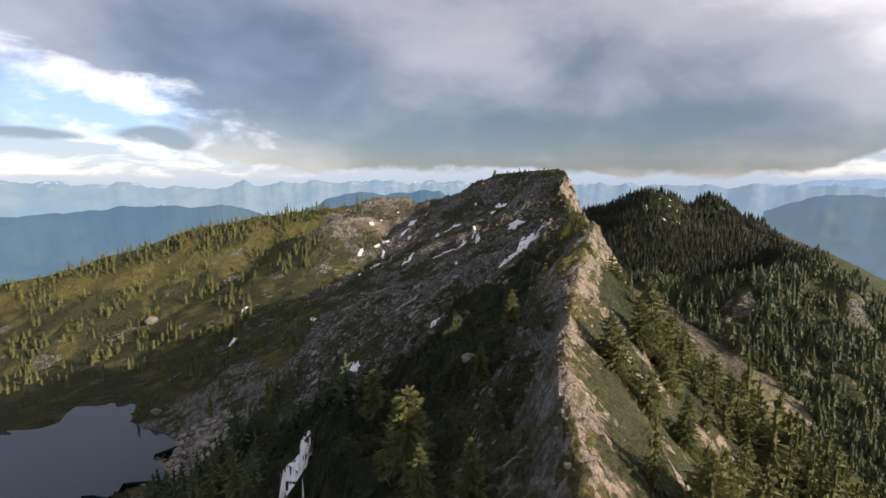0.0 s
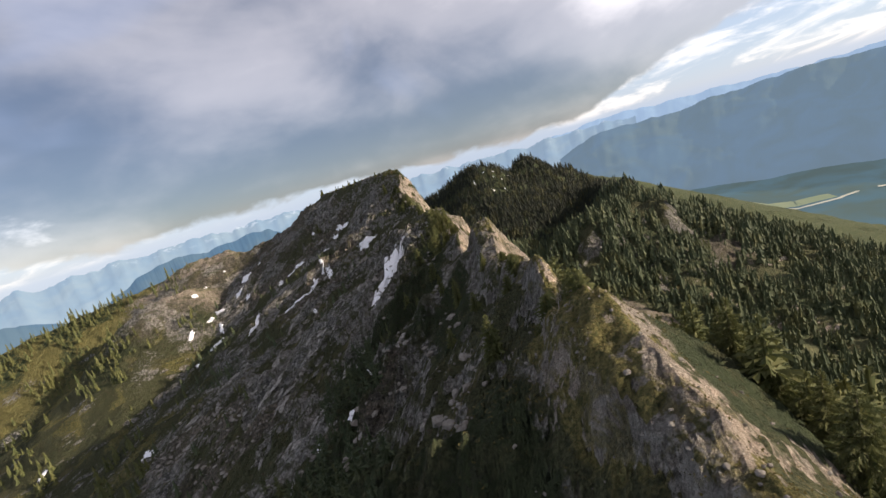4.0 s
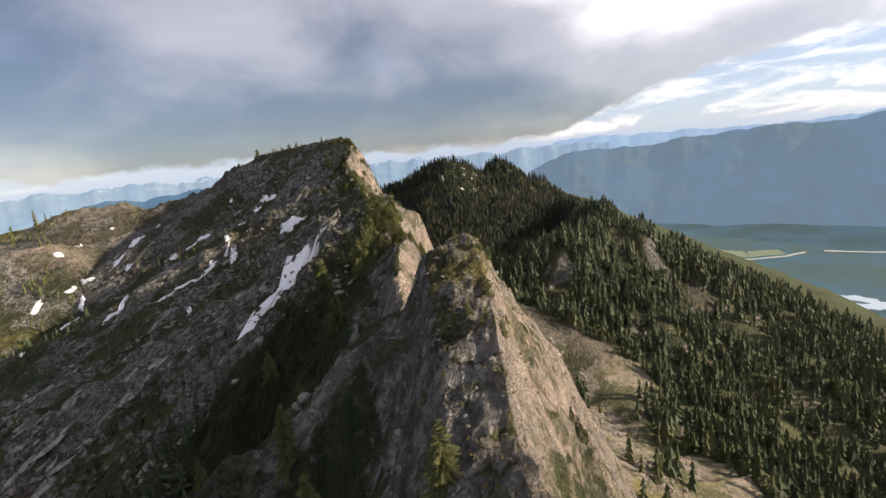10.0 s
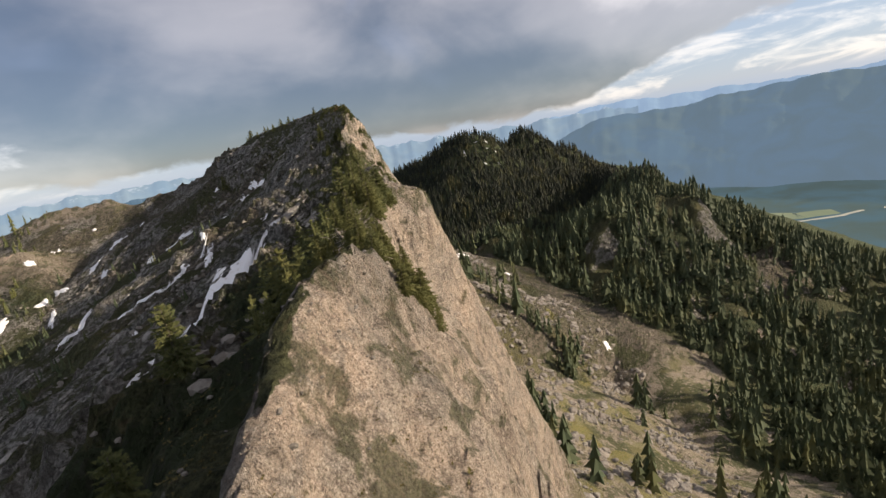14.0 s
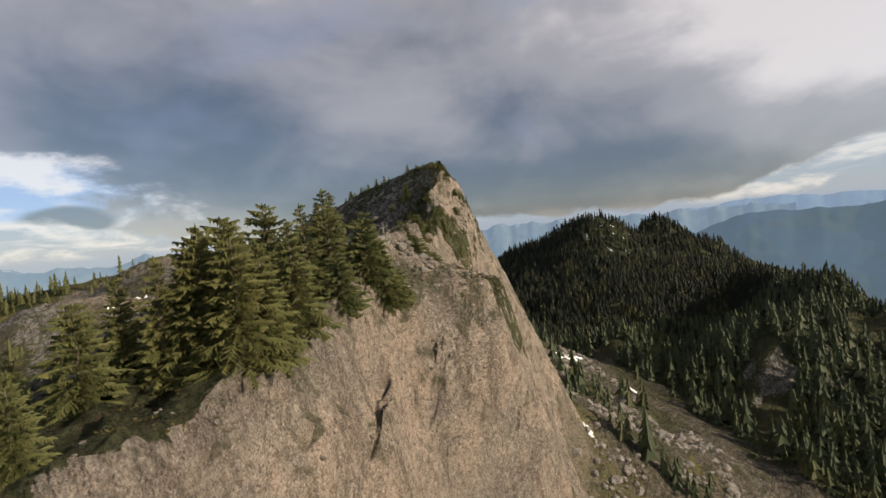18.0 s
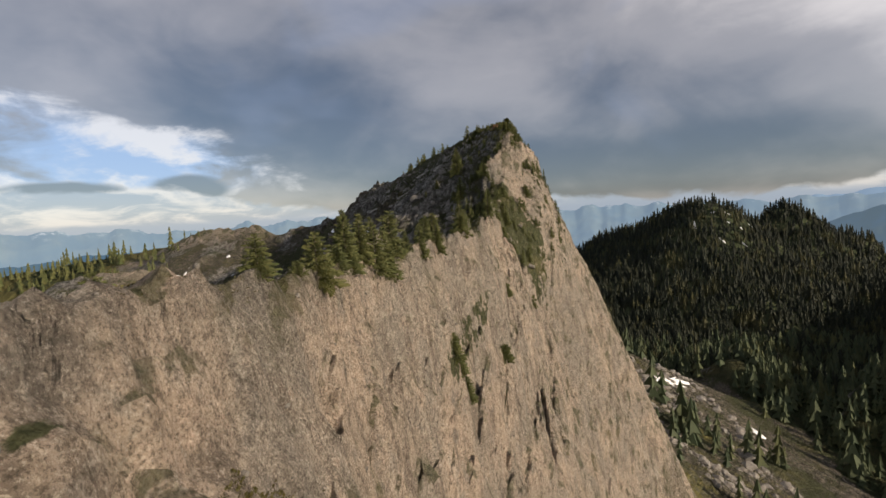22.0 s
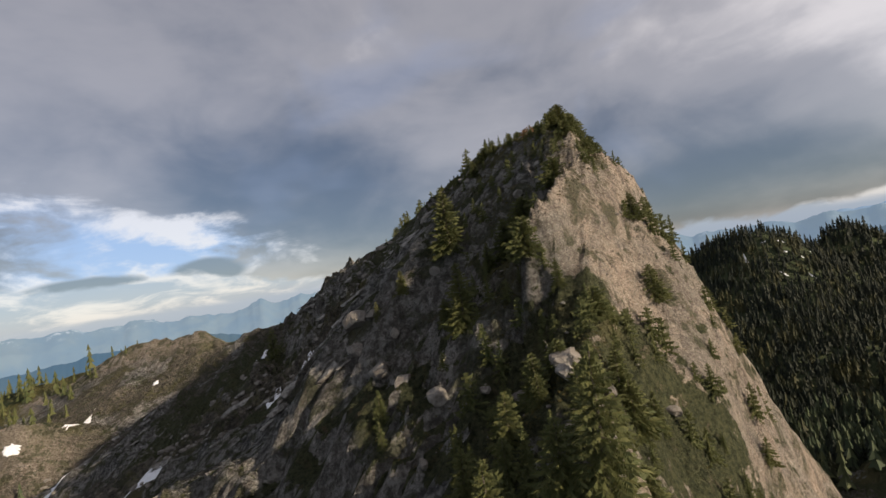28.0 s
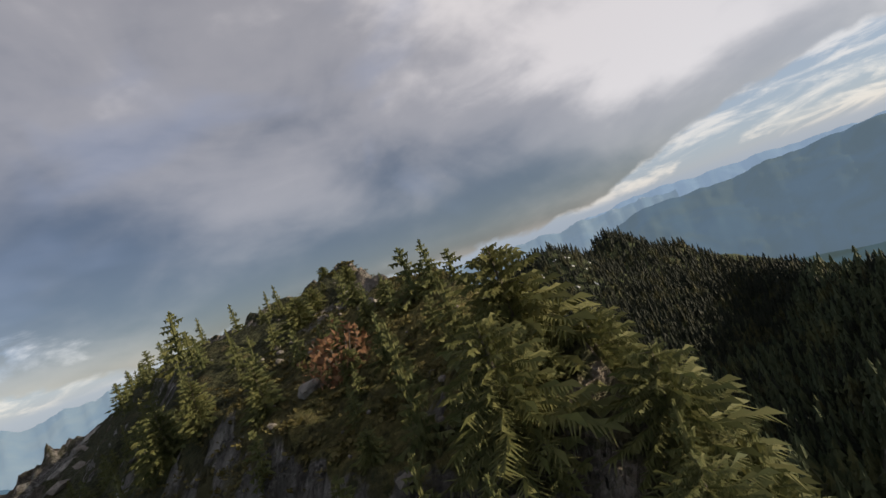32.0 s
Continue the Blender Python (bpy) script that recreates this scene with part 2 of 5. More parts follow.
def height(x, y):
    """The land's height at arrays of places."""
    wob = fbm(x, y, 26, 3, 5) * 2.2
    u = x - crest_x(y)
    zc = crest_z(y)
    # left flank: a narrow top, broader on the knolls and on the summit block
    ys = (-400, 0, 60, 110, 200, 235, 270, 300, 314, 400, 430, 460, 490, 540, 604, 700)
    k1 = np.interp(y, ys, (.6, .58, .6, .74, .84, .72, .5, .44, .62, .62, .56, .9, 1.0, .7, .6, .7))
    k2 = np.interp(y, ys, (.5, .54, .6, .66, .68, .64, .58, .48, .42, .36, .38, .42, .48, .44, .5, .6))
    top = np.interp(y, (-100, 60, 78, 92, 102, 120, 160, 172, 185, 215, 225, 262, 302, 314, 330, 400, 436, 446, 455, 465, 480, 500), (1, 1, 4.5, 5, 1.2, 1.5, 5, 5, 1, 1.2, 4, 6, 8, 2, 1.5, 2, 3, 2, 5, 9, 9, 4))
    dl = np.maximum(-u, 0)
    dl = np.maximum(dl - top, 0) + 0.12 * np.minimum(dl, top)
    w0 = np.interp(y, (-100, 20, 58, 66, 77, 96, 104, 112, 128, 140, 152, 172, 178, 200, 216, 222, 262, 300, 330, 390, 400, 432, 446, 456, 480),
                   (0, 3.5, 3.5, 1, 3, 3, 1, 3, 3, 1.5, 5, 6, 2, 5, 4, 0, 0, 2, 1, 1, 2, 2, 3.5, 1, 1))
    w0 = w0 * (0.75 + 0.9 * fbm(x, y, 9, 2, 44))
    fin = 1.9 * np.minimum(dl, w0)
    dl = np.maximum(dl - w0, 0)
    zl = zc - fin - k1 * np.minimum(dl, 45) - k2 * np.clip(dl - 45, 0, 190) - 0.42 * np.maximum(dl - 235, 0)
    # right flank: wooded slope at first, then a wall, then talus
    yr = (-400, 40, 95, 112, 150, 183, 190, 210, 218, 231, 241, 282, 290, 312, 326, 336, 388, 414, 440, 456, 520, 604)
    kt = np.interp(y, yr, (.9, .9, 1.0, 1.2, 1.7, 1.45, 1.2, 1.25, 1.9, 1.35, 2.8, 2.6, .6, .6, 2.6, 3.4, 3.2, 2.2, 1.15, 1.7, 1.8, 1.8))
    kr = np.interp(y, yr, (.9, .95, 1.05, 1.5, 1.9, 2.4, 2.6, 2.8, 2.9, 2.9, 2.9, 2.8, 2.9, 2.8, 2.9, 3.1, 3.1, 3.0, 2.7, 2.3, 2.2, 1.2))
    deep = np.interp(y, yr, (36, 38, 42, 56, 90, 118, 122, 124, 126, 126, 126, 126, 124, 122, 124, 126, 126, 130, 136, 138, 112, 92))
    dr = np.maximum(u, 0)
    zest = np.where(dr < 11, kt * dr, kt * 11 + kr * (dr - 11))
    bump = fbm(y + zest * 0.55, zest * 0.95, 13, 5, 61, 0.55, True) * 1.5 + fbm(y, zest, 3.4, 3, 67) * 0.6 * (1 - smooth(dr, 6, 12))
    # buttresses and gullies, and ledges that fall towards the lower end
    bump = bump + (fbm(y + zest * 0.12, zest * 0.2, 30, 3, 63, 0.5, True) * 3.0 + fbm(zest + 0.62 * y, y * 0.2, 15, 3, 65, 0.5, True) * 1.7) * smooth(zest, 8, 30)
    dr = np.maximum(dr + bump * (1 - 0.5 * smooth(dr, 8, 16)) * smooth(dr, 0.3, 3.0) * smooth(kt + kr, 2.2, 4.0), 0)
    # blocky columns broken off along joints
    cx_, cz_ = np.floor((y + zest * 0.22) / 2.1).astype(np.int64), np.floor((zest + 0.5 * y) / 3.3).astype(np.int64)
    block = hash2(cx_, cz_, 5) / 4294967296.0 - 0.5
    dr = np.maximum(dr + block * 0.32 * (1 - smooth(dr, 7, 12)) * smooth(dr, 0.3, 1.5) * smooth(kt + kr, 2.6, 3.6), 0)
    wall = np.where(dr < 11, kt * dr, kt * 11 + kr * (dr - 11))
    wr = np.where(kt * 11 > deep, deep / kt, 11 + (deep - kt * 11) / kr)
    wall = np.minimum(wall, deep)
    foot = np.interp(y, yr, (.75, .75, .78, .72, .6, .52, .52, .52, .52, .52, .52, .52, .54, .56, .56, .56, .56, .56, .55, .54, .52, .5))
    step = 3.6 * smooth(y, 291, 297) * (1 - smooth(y, 316, 324))
    wall = wall + step * (0.55 * smooth(dr, 0.3 + 0.5 * block, 1.1 + 0.5 * block) + 0.45 * smooth(dr, 1.5 - block, 2.3 - block))
    dz = np.maximum(dr - wr, 0)
    zr = zc - wall - 1.1 * foot * np.minimum(dz, 35) - foot * np.clip(dz - 35, 0, 95) - 0.34 * np.clip(dz - 130, 0, 200) - 0.85 * np.maximum(dz - 330, 0)
    z = np.where(u < 0, zl, zr)
    # the sunlit buttress below the summit
    front = -1.34 * x + 2.15 * y - 821.1 + fbm(x, y, 2.8, 3, 77, 0.55, True) * 0.9
    off = 0.707 * ((y - 438.6) - (x - 107.4))
    front = front - 7.0 * np.maximum(off + 1.3, 0) - 3.2 * np.maximum(x - 117.4 - 0.3 * (y - 441), 0) - 3.0 * np.maximum(107.6 - x, 0) - 4.0 * np.maximum(436.6 - y, 0)
    z = np.where((y > 428) & (y < 456) & (np.abs(x - 113) < 16), np.maximum(z, np.minimum(np.minimum(front, -17.0 + 0.35 * (y - 447)), zc + 0.4 - 1.25 * u)), z)
    # the notch between the tooth and the slab runs down the left side
    z = z - 9 * np.exp(-((y - 187 + 0.25 * u) / 7.5) ** 2) * smooth(-u, -3, 7) * (1 - smooth(-u, 22, 45))
    # a small tooth with a steep sunlit face beyond the grassy knoll
    z = z + 2.3 * np.exp(-((y - 113) / 4.0) ** 2) * np.exp(-((u + 0.3) / 2.6) ** 2)
    far_y = smooth(y, 640, 760)
    z = z - far_y * np.abs(u) * 0.2
    parts = [tent(x, y, SHOULDER, .62, .42, 90, left=(.6, .62)) - 3.0 * np.maximum(u - 8, 0),
             tent(x, y, KNOLL, .85, .5, 30),
             tent(x, y, TWIN_PEAKS, .82, .42, 112, left=(.9, .7)),
             tent(x, y, SPUR, .8, .5, 60, left=(.8, .75)),
             tent(x, y, RIB, .68, .5, 60), tent(x, y, PROW, 1.5, .8, 45), tent(x, y, OUTLIER, .5, .5, 100)]
    rough = fbm(x, y, 120, 5, 21) * 7 + fbm(x, y, 95, 3, 23, 0.5, True) * 11 * smooth(u, 160, 300) * (1 - smooth(y, 900, 1050)) - 6 * smooth(u, 160, 300)
    for p in parts:
        z = np.maximum(z, p + rough * smooth(np.abs(u), 90, 260))
    # ribs and gullies down the wooded face beyond the talus
    strike = 0.54 * x - 0.84 * y + 12 * fbm(x, y, 80, 2, 28)
    gully = fbm(strike, 0.25 * (0.84 * x + 0.54 * y), 52, 3, 29, 0.45, True)
    z = z + gully * 17 * smooth(x, 300, 350) * (1 - smooth(y, 720, 860)) * smooth(z, -252, -215)
    # the bench beyond the talus
    bench = np.minimum(-236 - 0.267 * (x - 337) + 0.403 * (y - 412), -206) + fbm(x, y, 60, 4, 27) * 7
    z = np.where((u > 90) & (x < 620), np.maximum(z, bench - 60 * (1 - smooth(u, 90, 200)) - 60 * smooth(x, 500, 600)), z)
    # valley floors
    floor_r = -665 + fbm(x, y, 500, 3, 40) * 14
    basin = -186.5 - 0.25 * np.maximum(-x - 300, 0)
    z = np.where(x < -60, np.maximum(z, np.maximum(basin, -560)), np.maximum(z, floor_r))
    z = z - 9 * np.exp(-((x + 222) / 62) ** 2 - ((y - 262) / 58) ** 2)
    # crags, tilted beds and gullies
    d = np.abs(u)
    near = np.exp(-d / 200.0) * (1 - smooth(y, 560, 900))
    left = 1 - smooth(u, -3, 3)
    along, across = -0.80 * x - 0.60 * y, 0.60 * x - 0.80 * y
    beds = fbm(along * 0.16, across, 9, 4, 60, 0.6, True)
    crag = fbm(x, y, 15, 5, 70, 0.55, True)
    grit = fbm(x, y, 3.2, 3, 75, 0.6)
    rocky = smooth(fbm(x, y, 55, 3, 130), -0.18, 0.22)
    z = z + near * left * smooth(d, 4.0, 30) * (0.45 + 0.55 * rocky) * (beds * 7.0 + crag * 6.0)
    z = z + near * (0.25 + 0.75 * rocky) * grit * 1.5 * smooth(d, 0.2, 3) * left
    z = z + near * (1 - left) * (crag * 2.0 + grit * 0.8) * smooth(d, 1, 12)
    knob = fbm(y, y * 0 + 3.1, 8, 4, 95, 0.6, True) * 1.2 + fbm(x, y, 2.6, 3, 96, 0.6, True) * 0.9 - 0.3
    z = z + near * knob * np.exp(-d / 6.0)
    z = z + smooth(d, 60, 300) * fbm(x, y, 70, 5, 110, 0.5, True) * 5 * smooth(z, -590, -480)
    return z + wob * smooth(d, 4, 40) * near

# ---- materials ----
def material(name):
    m = bpy.data.materials.new(name)
    m.use_nodes = True
    t = m.node_tree
    b = t.nodes["Principled BSDF"]
    return m, t, b, nodes_of(t)


def bump_to(tree, bsdf, value, strength, distance, before=None):
    n = tree.nodes.new("ShaderNodeBump")
    n.inputs["Strength"].default_value, n.inputs["Distance"].default_value = strength, distance
    tree.links.new(value, n.inputs["Height"])
    if before is not None:
        tree.links.new(before, n.inputs["Normal"])
    if bsdf is not None:
        tree.links.new(n.outputs[0], bsdf.inputs["Normal"])
    return n.outputs[0]


def rock_colours(tree, kit, pos, dark):
    """Speckled grey-brown rock with pink and pale patches; dark: share of the lichened grey that also paints in shade.
    """
    add, math_, mix, ramp, noise_, link = kit
    large = noise_(pos, 0.07, 4.0, 0.55, 0.4)
    patch = noise_(pos, 0.45, 5.0, 0.6, 0.3)
    speck = noise_(pos, 7.0, 4.0, 0.72)
    coarse = noise_(pos, 2.1, 5.0, 0.78)
    blotch = noise_(pos, 1.3, 5.0, 0.65, 0.5)
    run = add("ShaderNodeMapping")
    run.inputs["Scale"].default_value, run.inputs["Rotation"].default_value = (1.0, 1.0, 0.16), (0.22, 0.10, 0.0)
    link(pos, run.inputs[0])
    streak = noise_(run.outputs[0], 0.42, 6.0, 0.62, 0.5)
    c = mix(ramp(large, 0.36, 0.64), (0.36, 0.315, 0.265), (0.56, 0.445, 0.35))
    c = mix(ramp(patch, 0.50, 0.68, 0.0, 0.8), c, (0.27, 0.245, 0.215))
    c = mix(ramp(patch, 0.45, 0.30, 0.0, 0.8), c, (0.60, 0.47, 0.375))
    c = mix(ramp(streak, 0.51, 0.64, 0.0, 0.72), c, (0.20, 0.165, 0.135))
    c = mix(ramp(streak, 0.44, 0.30, 0.0, 0.5), c, (0.62, 0.55, 0.47))
    c = mix(ramp(blotch, 0.55, 0.68, 0.0, 0.40), c, (0.19, 0.165, 0.14))
    c = mix(ramp(blotch, 0.42, 0.32, 0.0, 0.45), c, (0.56, 0.50, 0.43))
    c = mix(ramp(coarse, 0.48, 0.38, 0.0, 0.60), c, (0.13, 0.105, 0.085))
    c = mix(ramp(coarse, 0.54, 0.64, 0.0, 0.50), c, (0.68, 0.585, 0.49))
    c = mix(ramp(speck, 0.47, 0.39, 0.0, 0.58), c, (0.075, 0.062, 0.050))
    c = mix(ramp(speck, 0.55, 0.63, 0.0, 0.45), c, (0.78, 0.70, 0.61))
    # dull grey of the shaded flank, its shade put into the colour
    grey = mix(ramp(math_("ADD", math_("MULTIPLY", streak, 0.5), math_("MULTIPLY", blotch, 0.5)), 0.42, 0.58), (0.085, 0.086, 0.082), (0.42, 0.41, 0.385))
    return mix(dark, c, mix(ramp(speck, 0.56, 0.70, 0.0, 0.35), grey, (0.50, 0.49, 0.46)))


def make_land():
    m, t, b, kit = material("land")
    add, math_, mix, ramp, noise_, link = kit
    geo = add("ShaderNodeNewGeometry")
    pos = geo.outputs["Position"]

    def attr(n):
        a = add("ShaderNodeAttribute")
        a.attribute_name = n
        return a.outputs["Fac"]
    rock, scree, wood, lichen_shade, grass = attr("rock"), attr("scree"), attr("wood"), attr("lichen_shade"), attr("grass")
    fray = noise_(pos, 0.55, 6.0, 0.65, 0.3)
    tuft = noise_(pos, 2.4, 5.0, 0.7)
    wide = noise_(pos, 0.05, 4.0, 0.6)
    # heath: olive grass, rust-brown berry shrubs, bare soil
    heath = mix(ramp(tuft, 0.36, 0.62), (0.042, 0.048, 0.025), (0.106, 0.112, 0.058))
    heath = mix(ramp(fray, 0.55, 0.70), heath, (0.122, 0.095, 0.057))
    heath = mix(ramp(wide, 0.55, 0.70, 0.0, 0.7), heath, (0.16, 0.142, 0.068))
    meadow = mix(ramp(tuft, 0.35, 0.65), (0.085, 0.092, 0.035), (0.25, 0.215, 0.085))
    heath = mix(ramp(math_("ADD", grass, math_("MULTIPLY", math_("SUBTRACT", fray, 0.5), 1.4)), 0.35, 0.65), heath, meadow)
    stone = rock_colours(t, kit, pos, lichen_shade)
    cells = add("ShaderNodeTexVoronoi")
    cells.feature, cells.inputs["Scale"].default_value = "F1", 0.9
    link(pos, cells.inputs["Vector"])
    gravel = mix(ramp(noise_(pos, 1.4, 6.0, 0.75), 0.38, 0.64), (0.17, 0.145, 0.112), (0.36, 0.31, 0.25))
    gravel = mix(ramp(math_("ADD", wide, math_("MULTIPLY", grass, 0.25)), 0.50, 0.68, 0.0, 0.75), gravel, (0.16, 0.155, 0.07))
    mould = mix(tuft, (0.028, 0.039, 0.020), (0.070, 0.088, 0.043))
    edge = math_("MULTIPLY", math_("SUBTRACT", fray, 0.5), 2.0)
    # dark talus blocks, and cloud shade painted into the gravel with them
    gravel = mix(math_("MULTIPLY", lichen_shade, ramp(fray, 0.36, 0.56)), gravel, mix(ramp(noise_(pos, 1.1, 5.0, 0.7), 0.40, 0.62), (0.035, 0.034, 0.030), (0.17, 0.155, 0.13)))
    base = mix(ramp(math_("ADD", rock, edge), 0.40, 0.56), heath, stone)
    base = mix(ramp(math_("ADD", scree, edge), 0.4, 0.6), base, gravel)
    base = mix(ramp(math_("ADD", wood, math_("MULTIPLY", edge, 0.5)), 0.4, 0.62), base, mould)
    b.inputs["Roughness"].default_value = 0.93
    b.inputs["Specular IOR Level"].default_value = 0.15
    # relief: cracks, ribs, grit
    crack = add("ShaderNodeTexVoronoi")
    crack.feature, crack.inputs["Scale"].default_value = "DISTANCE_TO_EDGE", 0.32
    warp = add("ShaderNodeVectorMath")
    warp.operation = "ADD"
    nv = add("ShaderNodeTexNoise")
    nv.inputs["Scale"].default_value, nv.inputs["Detail"].default_value = 0.35, 4.0
    link(pos, nv.inputs["Vector"])
    sc = add("ShaderNodeVectorMath")
    sc.operation, sc.inputs[3].default_value = "SCALE", 3.2
    link(nv.outputs["Color"], sc.inputs[0])
    link(pos, warp.inputs[0])
    link(sc.outputs[0], warp.inputs[1])
    tall = add("ShaderNodeMapping")
    tall.inputs["Scale"].default_value, tall.inputs["Rotation"].default_value = (1.0, 1.0, 0.72), (0.55, 0.4, 0.3)
    link(warp.outputs[0], tall.inputs[0])
    link(tall.outputs[0], crack.inputs["Vector"])
    crack2 = add("ShaderNodeTexVoronoi")
    crack2.feature, crack2.inputs["Scale"].default_value = "DISTANCE_TO_EDGE", 1.25
    link(tall.outputs[0], crack2.inputs["Vector"])
    ribs = noise_(tall.outputs[0], 0.55, 7.0, 0.62, 0.6)
    rel = math_("ADD", math_("MULTIPLY", ramp(crack.outputs["Distance"], 0.0, 0.10), 0.30), math_("MULTIPLY", ramp(crack2.outputs["Distance"], 0.0, 0.1), 0.16))
    rel = math_("ADD", rel, math_("MULTIPLY", ribs, 1.5))
    rel = math_("MULTIPLY", rel, math_("ADD", 0.25, math_("MULTIPLY", rock, 0.75)))
    # shade of small hollows, painted into the rock colour by noise
    surface = mix(math_("MULTIPLY", ramp(noise_(pos, 0.9, 6.0, 0.7, 0.4), 0.50, 0.40), math_("MULTIPLY", rock, math_("ADD", 0.16, math_("MULTIPLY", lichen_shade, 0.5)))), base, (0.06, 0.055, 0.045))
    # cracks are darkened in colour too, as shade inside them would look
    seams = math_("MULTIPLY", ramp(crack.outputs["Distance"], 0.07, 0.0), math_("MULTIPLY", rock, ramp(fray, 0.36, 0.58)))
    # moss and turf on the flatter steps of the rock
    lie = add("ShaderNodeSeparateXYZ")
    link(geo.outputs["Normal"], lie.inputs[0])
    moss = math_("MULTIPLY", ramp(noise_(pos, 0.22, 6.0, 0.68, 0.5), 0.50, 0.58), ramp(lie.outputs[2], 0.14, 0.40))
    surface = mix(math_("MULTIPLY", moss, 0.75), surface, heath)
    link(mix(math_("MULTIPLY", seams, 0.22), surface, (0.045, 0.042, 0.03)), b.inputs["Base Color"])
    # tilted beds on the shaded side
    al, ac = add("ShaderNodeVectorMath"), add("ShaderNodeVectorMath")
    lay = add("ShaderNodeCombineXYZ")
    for node, axis in ((al, (-0.096, -0.072, 0.05)), (ac, (0.60, -0.80, 0.35))):
        node.operation, node.inputs[1].default_value = "DOT_PRODUCT", axis
        link(pos, node.inputs[0])
    link(al.outputs["Value"], lay.inputs[0])
    link(ac.outputs["Value"], lay.inputs[1])
    strata = noise_(lay.outputs[0], 0.5, 7.0, 0.68, 0.25)
    slab = math_("MULTIPLY", ramp(strata, 0.44, 0.56), math_("MULTIPLY", lichen_shade, 1.5))
    n0 = bump_to(t, None, math_("ADD", slab, math_("MULTIPLY", strata, math_("MULTIPLY", lichen_shade, 2.0))), 1.0, 2.6)
    n1 = bump_to(t, None, rel, 1.0, 1.5, n0)
    grit = math_("ADD", noise_(pos, 2.0, 8.0, 0.76), math_("MULTIPLY", cells.outputs["Distance"], math_("MULTIPLY", scree, 0.8)))
    bump_to(t, b, grit, 1.0, 0.62, n1)
    return m


def make_rock(name="loose_rock", dark=0.65):
    m, t, b, kit = material(name)
    add, math_, mix, ramp, noise_, link = kit
    pos = add("ShaderNodeNewGeometry").outputs["Position"]
    info = add("ShaderNodeObjectInfo")
    c = rock_colours(t, kit, pos, dark)
    c = mix(math_("ADD", 0.30, math_("MULTIPLY", info.outputs["Random"], 0.4)), c, (0.14, 0.128, 0.112))
    link(c, b.inputs["Base Color"])
    b.inputs["Roughness"].default_value = 0.9
    b.inputs["Specular IOR Level"].default_value = 0.2
    bump_to(t, b, noise_(pos, 2.6, 7.0, 0.68, 0.4), 0.8, 0.25)
    return m


def make_snow():
    m, t, b, kit = material("old_snow")
    add, math_, mix, ramp, noise_, link = kit
    pos = add("ShaderNodeNewGeometry").outputs["Position"]
    dirt = noise_(pos, 0.8, 6.0, 0.65, 0.3)
    link(mix(ramp(dirt, 0.52, 0.78, 0.0, 0.6), (0.82, 0.83, 0.86), (0.52, 0.46, 0.40)), b.inputs["Base Color"])
    b.inputs["Roughness"].default_value = 0.75
    bump_to(t, b, noise_(pos, 1.6, 4.0, 0.6), 0.6, 0.3)
    return m


def make_leaf(name, dark, light, tip):
    m, t, b, kit = material(name)
    add, math_, mix, ramp, noise_, link = kit
    geo, info = add("ShaderNodeNewGeometry"), add("ShaderNodeObjectInfo")
    pos = geo.outputs["Position"]
    rnd = geo.outputs["Random Per Island"]
    c = mix(noise_(pos, 1.1, 4.0, 0.6), dark, light)
    c = mix(math_("MULTIPLY", rnd, 0.55), c, tip)
    c = mix(math_("MULTIPLY", info.outputs["Random"], 0.35), c, dark)
    c = mix(ramp(noise_(pos, 0.035, 3.0, 0.5), 0.5, 0.68, 0.0, 0.35), c, (0.165, 0.15, 0.045))
    link(c, b.inputs["Base Color"])
    b.inputs["Roughness"].default_value = 0.7
    b.inputs["Specular IOR Level"].default_value = 0.25
    thin = add("ShaderNodeBsdfTranslucent")
    link(c, thin.inputs["Color"])
    both = add("ShaderNodeMixShader")
    both.inputs[0].default_value = 0.22
    link(b.outputs[0], both.inputs[1])
    link(thin.outputs[0], both.inputs[2])
    link(both.outputs[0], t.nodes["Material Output"].inputs[0])
    return m


def make_bark(name, a, c):
    m, t, b, kit = material(name)
    add, math_, mix, ramp, noise_, link = kit
    co = add("ShaderNodeTexCoord").outputs["Object"]
    st = add("ShaderNodeMapping")
    st.inputs["Scale"].default_value = (6, 6, 1.2)
    link(co, st.inputs[0])
    n = noise_(st.outputs[0], 1.6, 6.0, 0.65)
    link(mix(n, a, c), b.inputs["Base Color"])
    b.inputs["Roughness"].default_value = 0.9
    bump_to(t, b, n, 0.7, 0.05)
    return m


def make_water(name, deep):
    m, t, b, kit = material(name)
    add, math_, mix, ramp, noise_, link = kit
    pos = add("ShaderNodeNewGeometry").outputs["Position"]
    link(mix(noise_(pos, 0.02, 3.0, 0.5), deep, tuple(v * 1.5 for v in deep)), b.inputs["Base Color"])
    b.inputs["Roughness"].default_value = 0.12
    bump_to(t, b, noise_(pos, 0.6, 4.0, 0.6), 0.12, 0.1)
    return m


